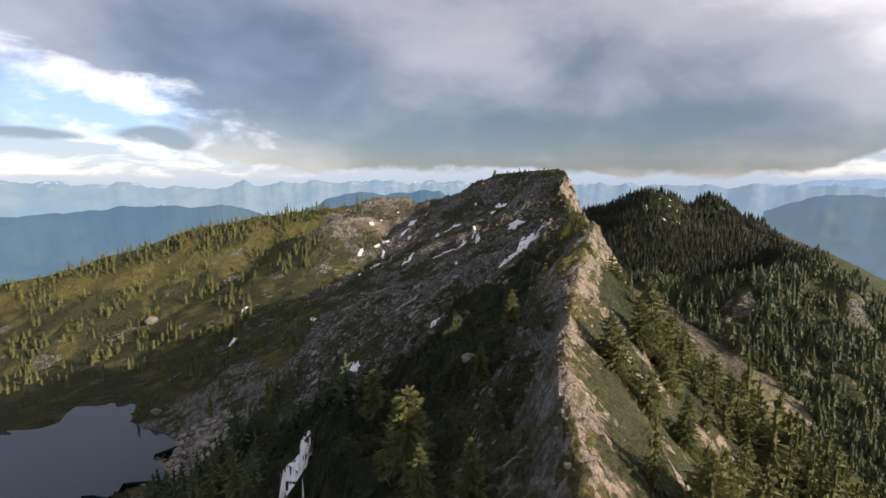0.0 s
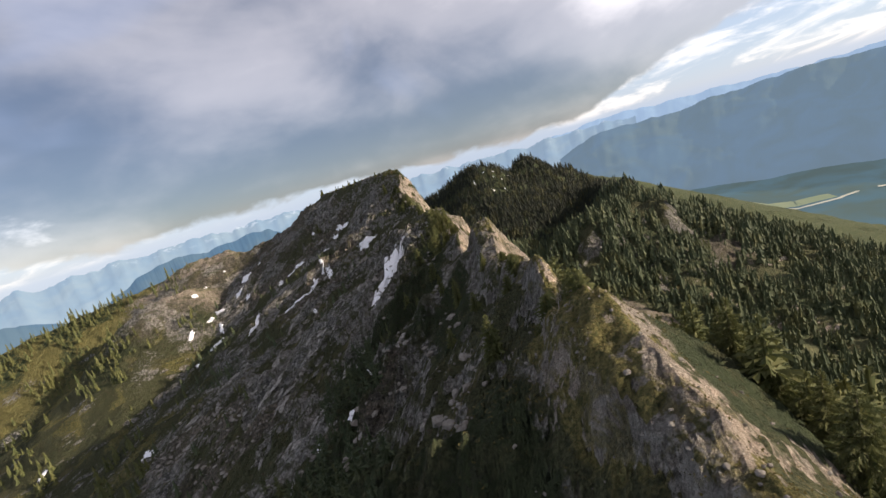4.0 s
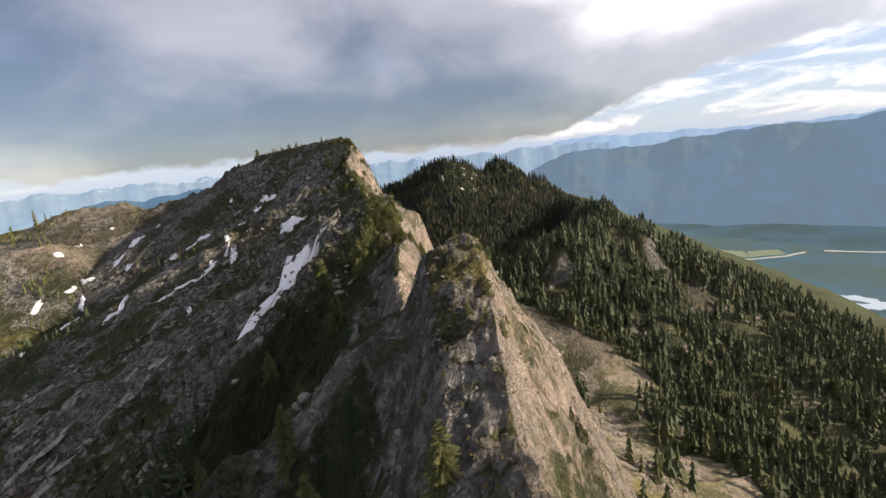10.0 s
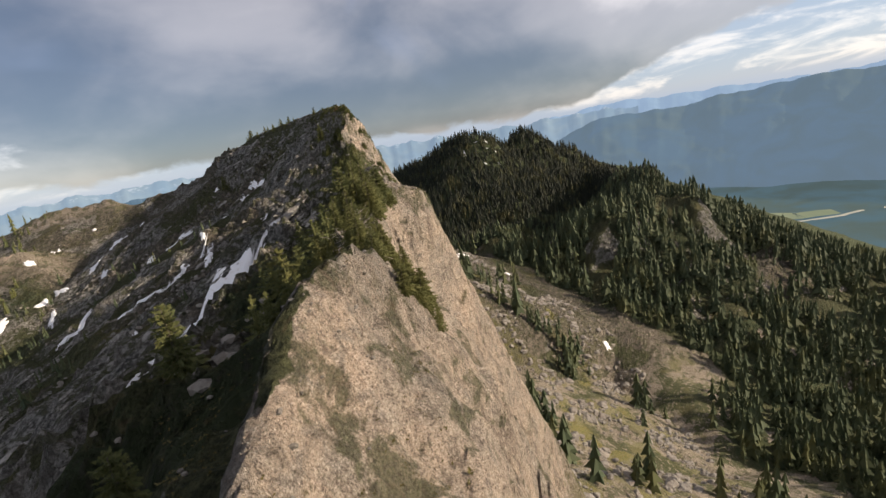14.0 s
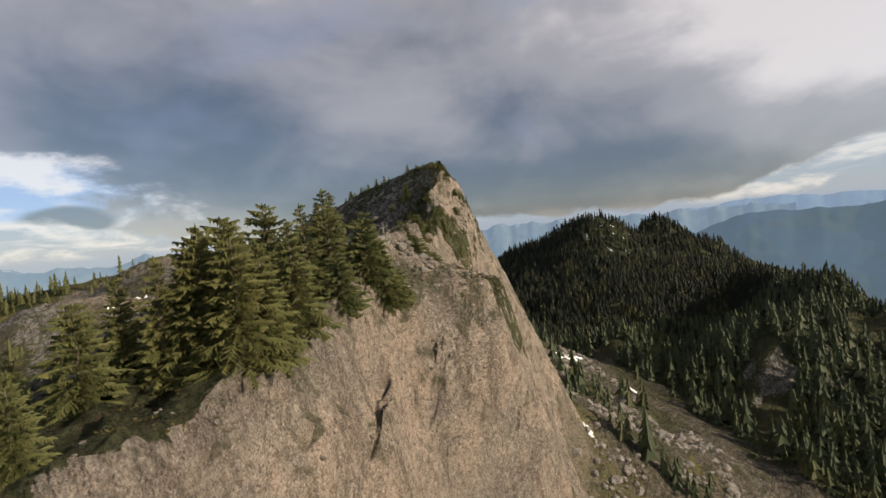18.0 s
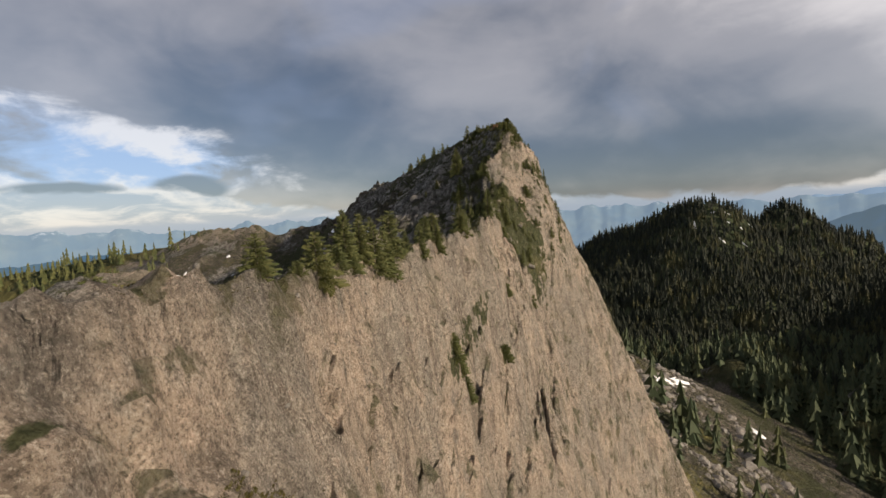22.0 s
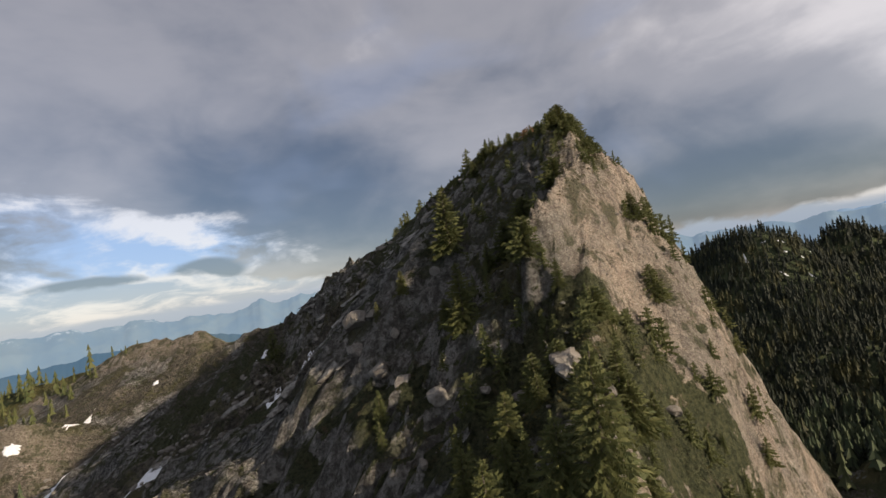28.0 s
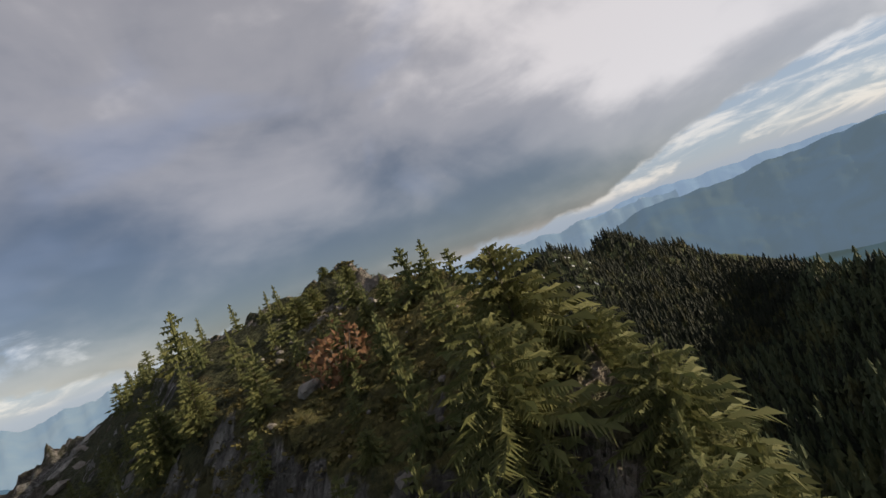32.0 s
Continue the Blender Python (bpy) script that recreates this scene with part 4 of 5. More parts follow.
def snow_patch(x0, y0, x1, y1, width, label="patch of old snow lying among grey rocks"):
    """A drifted patch from one end to the other, thin at its edges, with a ragged outline."""
    global SNOW_COUNT
    SNOW_COUNT += 1
    length = max(math.hypot(x1 - x0, y1 - y0), width * 0.8)
    ax, ay = (x1 - x0, y1 - y0) if math.hypot(x1 - x0, y1 - y0) > 0.5 else (1.0, 0.2)
    n = math.hypot(ax, ay)
    ax, ay = ax / n, ay / n
    cx, cy = (x0 + x1) / 2, (y0 + y1) / 2
    more = 12 if 100 < cx < 320 else 3
    DRIFTS.append((cx, cy, ax, ay, length / 2 + more, width / 2 + more))
    nr, na = 7, 44
    a = np.linspace(0, 2 * math.pi, na, endpoint=False)
    s = SNOW_COUNT * 7.7
    edge = 1 + 0.75 * perlin(np.cos(a) * 1.5 + s, np.sin(a) * 1.5 + s) + 0.7 * perlin(np.cos(a) * 4 + s, np.sin(a) * 4 - s, 4)
    bend = 0.35 * width * perlin(np.cos(a) * length / max(width, 1) * 0.3 + s, a * 0 + s, 9)
    rings = []
    for i in range(1, nr + 1):
        k = i / nr
        p, q = k * edge * np.cos(a) * length / 2, k * edge * np.sin(a) * width / 2 + bend * k * 1.6
        x, y = cx + ax * p - ay * q, cy + ay * p + ax * q
        rings.append(np.stack([x, y, heights(x, y) + 0.55 * (1 - k ** 3) + 0.10], -1))
    rings.append(rings[-1] - np.array([0, 0, 0.6]))
    verts = np.vstack([[[cx, cy, ground_z(cx, cy) + 0.65]]] + rings)
    k = np.arange(na)
    j = (k + 1) % na
    faces = [np.stack([k * 0, 1 + k, 1 + j], -1)]
    for i in range(nr):
        b0, b1 = 1 + i * na, 1 + (i + 1) * na
        faces += [np.stack([b0 + k, b1 + k, b1 + j], -1), np.stack([b0 + k, b1 + j, b0 + j], -1)]
    ob = mesh_ob("snow_patch", verts, np.vstack(faces), SNOW, True)
    return tagged(ob, label, "snow patch", "snow patches on the slopes")


for row in [(58, 291, 31, 254, 12), (67, 492, 57, 503, 5.5), (55, 494.5, 50, 496, 5.5), (74, 433, 61, 427, 9.5), (28, 445, 13, 421, 5.6), (13, 420, -12, 422, 2.8), (32, 439, 32, 424, 4.6),
            (18, 505, 2, 506, 4), (-34.5, 577, -40, 555, 10), (-38, 542, -50, 537, 7), (-30, 458, -40, 435, 3.8), (-63, 534, -72, 541, 3.4), (-73, 536, -79, 530, 3.2), (-68.5, 521, -67, 508, 3.4), (-69, 501, -80, 493.5, 3.2)]:
    snow_patch(*row)
for row in [(-93, 524, -96, 513, 3.8), (42, 487, 38, 492, 3.6), (31, 449, 28, 451, 2.2), (37, 527, 34, 524.5, 3.6), (-4.6, 502, -9, 499.5, 3.8), (-37, 526, -40, 523, 4), (10.4, 360, 8, 366, 2),
            (-78, 592, -78.5, 578, 2.6), (-85, 565, -89.5, 561.5, 4), (-20, 576, -22.5, 578.5, 2.5), (-58, 608.5, -59.5, 607, 3.2), (-84, 487, -82, 478, 4), (-83, 452, -84.5, 451, 3.2)]:
    snow_patch(*row)
for row in [(-199, 569, -196, 556, 9), (-186, 397, -184, 379, 5), (-198, 451, -200, 445, 5), (-112, 376, -106, 362, 6), (-107, 248, -121, 240, 6.5), (-205, 283, -233, 277, 4.6),
            (-27, 66, -21, 44, 4.5), (-3, 96, -6, 84, 2.6), (-53, 247, -51, 240, 5), (9, 164, 0, 185, 5), (0, 190, -8, 176, 7), (-8, 206, -16, 196, 5), (2, 200, -2, 194, 2.4)]:
    snow_patch(*row)
for row in [(203, 575, 235, 594, 9), (262, 572, 268, 566, 4), (178, 461, 182, 457, 4), (275, 449, 279, 446, 5), (478, 1083, 474, 1068, 4), (505, 1085, 513, 1083, 2.6), (528, 1086, 536, 1084, 2.4),
            (520, 1066, 526, 1064, 2), (536, 1060, 541, 1054, 2.4), (496, 1040, 499, 1030, 2.4), (560, 1075, 565, 1072, 2), (524, 1030, 526, 1022, 2.6)]:
    snow_patch(*row, "small bright patch of old snow on a stony slope")

# ---- conifers ----
def tube(path, radii, sides=6):
    """Rings along a path of points; triangles."""
    verts, faces = [], []
    for p, r in zip(path, radii):
        for k in range(sides):
            a = 2 * math.pi * k / sides
            verts.append((p[0] + r * math.cos(a), p[1] + r * math.sin(a), p[2]))
    for i in range(len(path) - 1):
        for k in range(sides):
            a, b = i * sides + k, i * sides + (k + 1) % sides
            faces += [(a, b, b + sides), (a, b + sides, a + sides)]
    return verts, faces


def limb(a, b, ra, rb, sides=4):
    """A tapered limb between two points."""
    a, b = np.array(a, float), np.array(b, float)
    d = (b - a) / (np.linalg.norm(b - a) + 1e-9)
    s = np.cross(d, (0.3, 0.2, 0.9))
    s /= np.linalg.norm(s) + 1e-9
    t = np.cross(d, s)
    verts = [tuple(p + r * (math.cos(k * 2 * math.pi / sides) * s + math.sin(k * 2 * math.pi / sides) * t)) for p, r in ((a, ra), (b, rb)) for k in range(sides)]
    faces = []
    for k in range(sides):
        j = (k + 1) % sides
        faces += [(k, j, sides + j), (k, sides + j, sides + k)]
    return verts, faces


def join_lists(parts):
    verts, faces = [], []
    for v, f in parts:
        n = len(verts)
        verts += list(v)
        faces += [tuple(i + n for i in t) for t in f]
    return np.array(verts, float), np.array(faces, int)


def conifer(rng, h, spread, whorls, arms, sprays, shape=1.0, bare=0.06, gaps=0.1):
    """A conifer of height h as (trunk, crown): drooping arms in whorls, each a fan of needle sprays."""
    lean = [rng.uniform(-0.03, 0.03) * h for _ in range(2)]
    path = [(lean[0] * k * k, lean[1] * k * k, h * k) for k in (0, 0.25, 0.5, 0.75, 1.0)]
    trunk = [tube([(p[0], p[1], p[2] - (0.6 if i == 0 else 0)) for i, p in enumerate(path)], [0.028 * h * (1 - 0.94 * k) + 0.01 for k in (0, 0.25, 0.5, 0.75, 1.0)])]
    V, Fc = [], []

    def tri(a, b, c):
        n = len(V)
        V.extend((a, b, c))
        Fc.append((n, n + 1, n + 2))
    for w in range(whorls):
        k = bare + (0.985 - bare) * (w / (whorls - 1)) ** 0.93
        z0 = h * k
        cx, cy = lean[0] * k * k, lean[1] * k * k
        reach = spread * (1 - k) ** shape * rng.uniform(0.72, 1.12) + 0.022 * h
        n = max(4, int(arms * (0.55 + 0.45 * (1 - k))))
        turn = rng.uniform(0, 6.28)
        for i in range(n):
            if rng.random() < gaps:
                continue
            a = turn + 6.283 * i / n + rng.uniform(-0.25, 0.25)
            L = reach * rng.uniform(0.7, 1.15)
            z0 = h * min(k + rng.uniform(-0.6, 0.6) / whorls, 0.985)
            droop = rng.uniform(0.12, 0.42) * (1 - 0.7 * k)
            rise = 0.35 * k
            dx, dy = math.cos(a), math.sin(a)
            px, py = -dy, dx
            if L > 0.12 * h and rng.random() < 0.5:
                trunk.append(limb((cx, cy, z0), (cx + dx * L * 0.8, cy + dy * L * 0.8, z0 - droop * L * 0.6 + rise * L * 0.5), 0.006 * h, 0.002 * h, 3))
            for s in range(sprays):
                q0, q1 = s / sprays, (s + 1.25) / sprays
                m0 = (cx + dx * L * q0, cy + dy * L * q0, z0 + (rise * q0 - droop * q0 * q0) * L)
                m1 = (cx + dx * L * q1, cy + dy * L * q1, z0 + (rise * q1 - droop * q1 * q1) * L)
                wide = L * (0.25 - 0.10 * q0) * rng.uniform(0.8, 1.3) + 0.012 * h
                for side in (-1, 1):
                    sag = rng.uniform(0.25, 0.85) * wide
                    out = rng.uniform(0.25, 0.6) * L / sprays
                    tip = (m1[0] + side * px * wide + dx * out, m1[1] + side * py * wide + dy * out, m1[2] - sag)
                    if sprays < 3:
                        tri(m0, m1, tip)
                        continue
                    # needle twigs along the arm
                    for j in range(5):
                        f0 = j / 5 + rng.uniform(-0.05, 0.05)
                        f1 = f0 + 0.13
                        grow, back = rng.uniform(0.45, 1.1), (4 - j) * 0.17 + rng.uniform(-0.9, 0.9)
                        b0 = tuple(u + (v - u) * f0 for u, v in zip(m0, m1))
                        b1 = tuple(u + (v - u) * f1 for u, v in zip(m0, m1))
                        tri(b0, b1, (b1[0] + side * px * wide * grow + dx * out * (1 - 0.3 * back), b1[1] + side * py * wide * grow + dy * out * (1 - 0.3 * back), b1[2] - sag * grow * rng.uniform(0.5, 1.5) + rng.uniform(-0.2, 0.25) * wide))
                # twigs hang below the arm
                hang = (0.55 + 0.6 * rng.random()) * h / whorls * (1.15 - 0.4 * q0)
                sway = rng.uniform(-0.5, 0.5) * wide
                tri(m0, m1, ((m0[0] + m1[0]) / 2 + px * sway, (m0[1] + m1[1]) / 2 + py * sway, min(m0[2], m1[2]) - hang))
                if s == sprays - 1 or rng.random() < 0.35:
                    tri(m0, (m1[0] + dx * 0.16 * L, m1[1] + dy * 0.16 * L, m1[2] - 0.05 * L), (m1[0] + px * 0.06 * L, m1[1] + py * 0.06 * L, m1[2] + 0.09 * L))
    for i in range(5):
        a = 6.283 * i / 5
        tri((lean[0], lean[1], h * 1.02), (lean[0] + 0.014 * h * math.cos(a), lean[1] + 0.014 * h * math.sin(a), h * 0.955), (lean[0] + 0.014 * h * math.cos(a + 1.1), lean[1] + 0.014 * h * math.sin(a + 1.1), h * 0.96))
    return join_lists(trunk), (np.array(V, float), np.array(Fc, int))


def spire(rng, layers=4, points=4):
    """A far conifer of height 1: ragged skirts round a stem, one mesh."""
    V, Fc = [], []
    for i in range(layers):
        k = 0.06 + 0.90 * i / layers
        r = 0.19 * (1 - k) ** 0.8 * rng.uniform(0.85, 1.15) + 0.012
        top = min(k + 0.30, 1.0)
        n = len(V)
        V.append((rng.uniform(-.01, .01), rng.uniform(-.01, .01), top))
        turn = rng.uniform(0, 6.28)
        for j in range(points * 2):
            a = turn + math.pi * j / points
            q = r * (rng.uniform(0.85, 1.25) if j % 2 == 0 else rng.uniform(0.35, 0.6))
            V.append((q * math.cos(a), q * math.sin(a), k + (rng.uniform(-0.03, 0.02) if j % 2 == 0 else 0.05)))
        m = points * 2
        Fc += [(n, n + 1 + j, n + 1 + (j + 1) % m) for j in range(m)]
    v, f = tube([(0, 0, -0.06), (0, 0, 0.3)], [0.022, 0.014], 3)
    n = len(V)
    return np.array(V + v, float), np.array(Fc + [tuple(i + n for i in t) for t in f], int)


def merged(name, shapes, spots, mat, flat=True):
    """One mesh of many copies: spots are (shape, x, y, z, size, turn, stretch)."""
    vs, fs, n = [], [], 0
    for k, x, y, z, size, turn, stretch in spots:
        v, f = shapes[k]
        c, s = math.cos(turn), math.sin(turn)
        w = np.empty_like(v)
        w[:, 0], w[:, 1], w[:, 2] = x + size * stretch * (c * v[:, 0] - s * v[:, 1]), y + size * stretch * (s * v[:, 0] + c * v[:, 1]), z + size * v[:, 2]
        vs.append(w)
        fs.append(f + n)
        n += len(v)
    return mesh_ob(name, np.vstack(vs), np.vstack(fs), mat, not flat)


RNG = random.Random(11)
# height, spread, whorls, arms, sprays, shape, bare, gaps
KINDS = [(7.0, 1.65, 27, 12, 3, 0.80, 0.03, 0.05), (8.0, 1.65, 28, 12, 3, 0.80, 0.03, 0.05), (5.0, 1.75, 21, 12, 3, 0.65, 0.01, 0.04), (7.5, 2.0, 22, 12, 3, 0.48, 0.12, 0.12),
         (6.0, 1.2, 26, 9, 3, 0.75, 0.04, 0.08), (3.0, 1.6, 15, 15, 4, 0.5, 0.0, 0.03)]
TREES = []
for spec in KINDS:
    (tv, tf), (cv, cf) = conifer(RNG, *spec)
    TREES.append((mesh_data("trunk", tv, tf, BARK, False), mesh_data("crown", cv, cf, LEAF), spec[0]))
LABELS = ["full green subalpine fir on the rocky ridge", "tall narrow fir with drooping branches", "bushy young fir growing from the heath", "windblown mountain hemlock with a flat ragged crown",
          "slender fir with a sparse spire", "low spreading krummholz fir on the crest"]


def tree(kind, x, y, h, turn=None, wide=1.0):
    trunk_mesh, crown_mesh, base = TREES[kind]
    ob = new("conifer")
    z = min(ground_z(x, y), ground_z(x + 0.4, y), ground_z(x - 0.4, y), ground_z(x, y + 0.4)) - 0.05
    k = h / base
    ob.matrix_basis = Matrix.Translation((x, y, z)) @ Matrix.Rotation(RNG.uniform(0, 6.28) if turn is None else turn, 4, "Z")
    for name, data in (("trunk", trunk_mesh), ("crown", crown_mesh)):
        p = part(name, data, ob)
        p.scale = (k * wide, k * wide, k)
    return tagged(ob, LABELS[kind], "conifer", "conifers along the ridge")


# trees that stand out along the crest: kind, x, y, height
STAND = [(0, 68.5, 236, 6), (3, 69, 239, 5.2), (2, 68, 225, 2.6), (2, 68.4, 226, 3.2), (0, 67.6, 229, 4), (0, 67.8, 231.5, 5), (0, 77.2, 269.5, 7), (3, 84, 283.5, 7), (1, 67.5, 233, 5.5), (0, 69.6, 242, 4.6)]
STAND += [(3, 72.2, 247, 4.8), (4, 72.4, 254.6, 5.8), (3, 76.4, 268.4, 8.2), (3, 75.2, 267, 7.4), (0, 78.6, 267, 6.6), (2, 85, 285, 5), (4, 73.6, 266, 6.6), (0, 75.7, 266.3, 7.8), (0, 77.6, 265.6, 7.6), (3, 76, 281.5, 9)]
STAND += [(4, 79, 282, 8.2), (4, 80.9, 283, 8.6), (3, 70.6, 264, 5.6), (0, 79.6, 271, 7.2), (2, 85.6, 284.6, 5), (0, 74, 255, 3.6), (2, 82, 278, 5), (1, 79.3, 289, 6.6), (4, 80.6, 290.6, 7), (4, 81, 295.4, 4.6)]
STAND += [(2, 83.8, 303, 2.4), (4, 83.5, 296.4, 2), (4, 83.4, 299, 1.8), (5, 89.4, 293.6, 3.0), (5, 84.6, 286.2, 2.6), (5, 86.5, 286, 3.2), (2, 84.4, 284.4, 3.4), (2, 86.2, 318, 3.4), (4, 84.2, 303, 2.2), (4, 85.2, 300, 1.5)]
STAND += [(5, 90.6, 302.4, 2.0), (2, 89.6, 325, 2.4), (0, 90, 342, 5.4), (0, 93.8, 356, 2.4), (2, 88.8, 296.5, 2.4), (2, 89.4, 295.2, 3.4), (5, 91.2, 296.2, 2.8), (5, 92, 297, 2.4), (2, 89.6, 335, 4.2), (5, 89.2, 332, 1.2)]
STAND += [(5, 90, 339, 2), (0, 90.2, 341.4, 4.6), (0, 90.8, 344.6, 4.8), (0, 91.4, 347.2, 4.8), (3, 92.6, 351, 5.4), (2, 100.3, 360.5, 3.2), (5, 106.6, 376, 2.6), (5, 96, 322, 2.2), (2, 101.8, 352, 2.4), (5, 108.5, 392, 2.4), (5, 82.5, 262, 2.2), (0, 100.2, 375, 5.4), (4, 101.6, 383, 4), (3, 95.6, 361.4, 3.4), (3, 96.4, 365, 4.2)]
STAND += [(4, 93.6, 354.4, 2.2), (4, 100.4, 375, 2.8), (4, 101, 377, 3.2), (2, 105, 414.5, 4.2), (2, 112.2, 427, 4.2), (0, 101.2, 415, 6), (1, 106.8, 413.3, 7), (2, 105.6, 428.2, 4.2), (5, 112, 433, 2.6), (0, 100.4, 440.6, 7)]
STAND += [(4, 42, 521, 8.6), (3, 67.6, 611.6, 8.5), (0, 93, 449.2, 3), (0, 104, 446, 3.2), (2, 98.3, 445, 3), (4, 89.5, 449, 2.4), (2, 119.6, 440, 3.6), (2, 121, 446, 3), (1, 107, 418, 4.4), (1, 111.6, 427.6, 5)]
STAND += [(2, 103.5, 418.6, 2), (5, 113, 446, 3.2), (5, 109, 447, 3.4), (0, 99.6, 450.7, 8.5), (2, 106.3, 446.1, 4.5), (0, -2, 30.3, 5.2), (3, -7.9, 40, 9.5), (0, 7.2, 69.5, 6.5), (4, 2.9, 33.7, 2.2), (0, 22.3, 111.7, 6.8), (3, 22.6, 97.2, 3.4)]
STAND += [(2, 25.4, 91.4, 2.2), (3, 30.8, 136, 4), (0, 27.4, 102, 3.4), (2, 32.7, 123.3, 3.6), (5, 23.2, 95, 2.4), (2, 35.7, 124, 3.2), (0, 39.6, 147, 4), (2, 37.3, 134, 2.4), (5, 39.3, 136, 2), (5, 36.4, 126.5, 2.8), (2, 29, 104, 3)]
STAND += [(3, 69.3, 221.4, 3.2), (3, 72.6, 226.8, 4.2), (5, 70.9, 223, 2.4), (0, 71.9, 229, 4.6), (0, 70.6, 231.4, 4.6), (0, 73.3, 244.8, 5.6), (5, 71.6, 225.2, 2.2), (5, 70.2, 225.6, 1.8)]
STAND += [(0, 92.7, 349.1, 4.6), (1, 92.4, 348, 5), (0, 91.9, 346.2, 4.8), (0, 95.3, 358.1, 4.2), (0, 97, 363.8, 4.4)]
STAND += [(5, 115.2, 453.5, 2.6), (5, 116.6, 455, 2.6), (5, 117.6, 453.8, 2.4), (5, 118.6, 455.6, 2.2), (5, 117, 451.6, 2.2), (5, 118.4, 452.4, 2.0), (5, 119.6, 453.6, 2), (5, 116, 450.2, 2),
          (5, 118, 450, 1.8), (5, 120.6, 456, 1.8), (2, 110.5, 462, 1.8), (2, 108, 465, 2), (5, 106.5, 466, 2.2), (5, 112.5, 469, 1.6), (2, 104.5, 463.6, 2.4), (2, 98.8, 358.5, 3.6), (5, 99.4, 360.4, 2.2)]
for kind, x, y, h in STAND:
    tree(kind, x, y, h, wide=1.18)
# scattered trees near the path
placed = [(s[1], s[2]) for s in STAND]
THICKET = []


def off_snow(x, y):
    """False where a drift lies, or just in front of it."""
    ok = np.ones(np.shape(x), bool)
    for cx, cy, ax, ay, a, b in DRIFTS:
        p, q = (x - cx) * ax + (y - cy) * ay, (y - cy) * ax - (x - cx) * ay
        ok &= (np.abs(p) > a) | (np.abs(q) > b)
    return ok


def scatter_trees(n, xs, ys, hs, kinds, keep, near=2.1, loose=False):
    made = 0
    for _ in range(n * 30):
        if made >= n:
            break
        y = RNG.uniform(*ys)
        x = float(crest_x(y)) + RNG.uniform(*xs)
        if not keep(x, y) or not off_snow(x, y) or any((x - a) ** 2 + (y - b) ** 2 < near * near for a, b in placed):
            continue
        placed.append((x, y))
        if loose:
            THICKET.append((RNG.randrange(3), x, y, ground_z(x, y) - 0.1, RNG.uniform(*hs), RNG.uniform(0, 6.28), RNG.uniform(1.0, 1.5)))
        else:
            tree(RNG.choice(kinds), x, y, RNG.uniform(*hs))
        made += 1


def woody(x, y, least=0.35):
    if 70 < y < 121 and x - float(crest_x(y)) < 13:
        return False
    return float(woods(np.array([x]), np.array([y]))[0]) > least and float(steep(np.array([x]), np.array([y]))[0]) < 2.2


def anywhere(x, y):
    return True


scatter_trees(46, (2, 16), (10, 120), (3.5, 8), (0, 1, 2, 0, 4), lambda x, y: woody(x, y, 0.3))
scatter_trees(20, (-32, -5), (20, 230), (3, 8), (0, 1, 3, 4), lambda x, y: woody(x, y, 0.25))
scatter_trees(9, (1.0, 5), (225, 236), (2.4, 4.6), (0, 2, 5, 3), anywhere, 1.25)
scatter_trees(10, (-2.5, 3), (92.5, 100.5), (1.8, 3.4), (0, 2, 5, 0), anywhere, 1.4)
scatter_trees(8, (-7, 0.3), (232, 240), (3, 5), (0, 3, 0, 2), anywhere)
scatter_trees(7, (-8, -2), (265, 274), (3.5, 6.5), (0, 3, 0, 2), anywhere)
scatter_trees(8, (-26, -3), (392, 440), (2, 5), (0, 2, 4, 5), anywhere)
scatter_trees(14, (-9, 9), (420, 437), (1.4, 4), (5, 2, 0), anywhere, 1.5)
scatter_trees(16, (-5, 1), (449, 476), (0.7, 1.4), (5, 5, 2), anywhere, 1.1)
# thickets between them
scatter_trees(60, (2, 16), (10, 128), (3, 7), (0,), lambda x, y: woody(x, y, 0.3), 1.8, True)
scatter_trees(30, (1.2, 5.5), (221, 238), (0.9, 2.4), (0,), anywhere, 1.0, True)
scatter_trees(12, (-3, 5), (92, 101), (1.0, 2.4), (0,), anywhere, 1.2, True)
scatter_trees(24, (-6, 1.5), (150, 174), (0.5, 1.3), (0,), anywhere, 1.0, True)
scatter_trees(22, (-16, -7), (222, 284), (3, 6.5), (0,), anywhere, 2.0, True)
scatter_trees(26, (-16, -3), (436, 452), (1.0, 2.6), (0,), anywhere, 1.2, True)
scatter_trees(50, (-12, 12), (418, 437), (1.2, 3.4), (0,), anywhere, 1.2, True)
scatter_trees(34, (4, 15), (436, 476), (1.4, 3.4), (0,), anywhere, 1.2, True)
scatter_trees(16, (0.5, 5), (445, 456), (0.9, 2.2), (0,), anywhere, 0.9, True)
scatter_trees(60, (-17, -1), (447, 478), (0.8, 2.0), (0,), anywhere, 1.1, True)
scatter_trees(30, (-5, 1.5), (447, 464), (0.9, 1.9), (0,), anywhere, 0.8, True)
scatter_trees(16, (-9, 0), (474, 610), (2, 5), (0,), anywhere, 2.0, True)


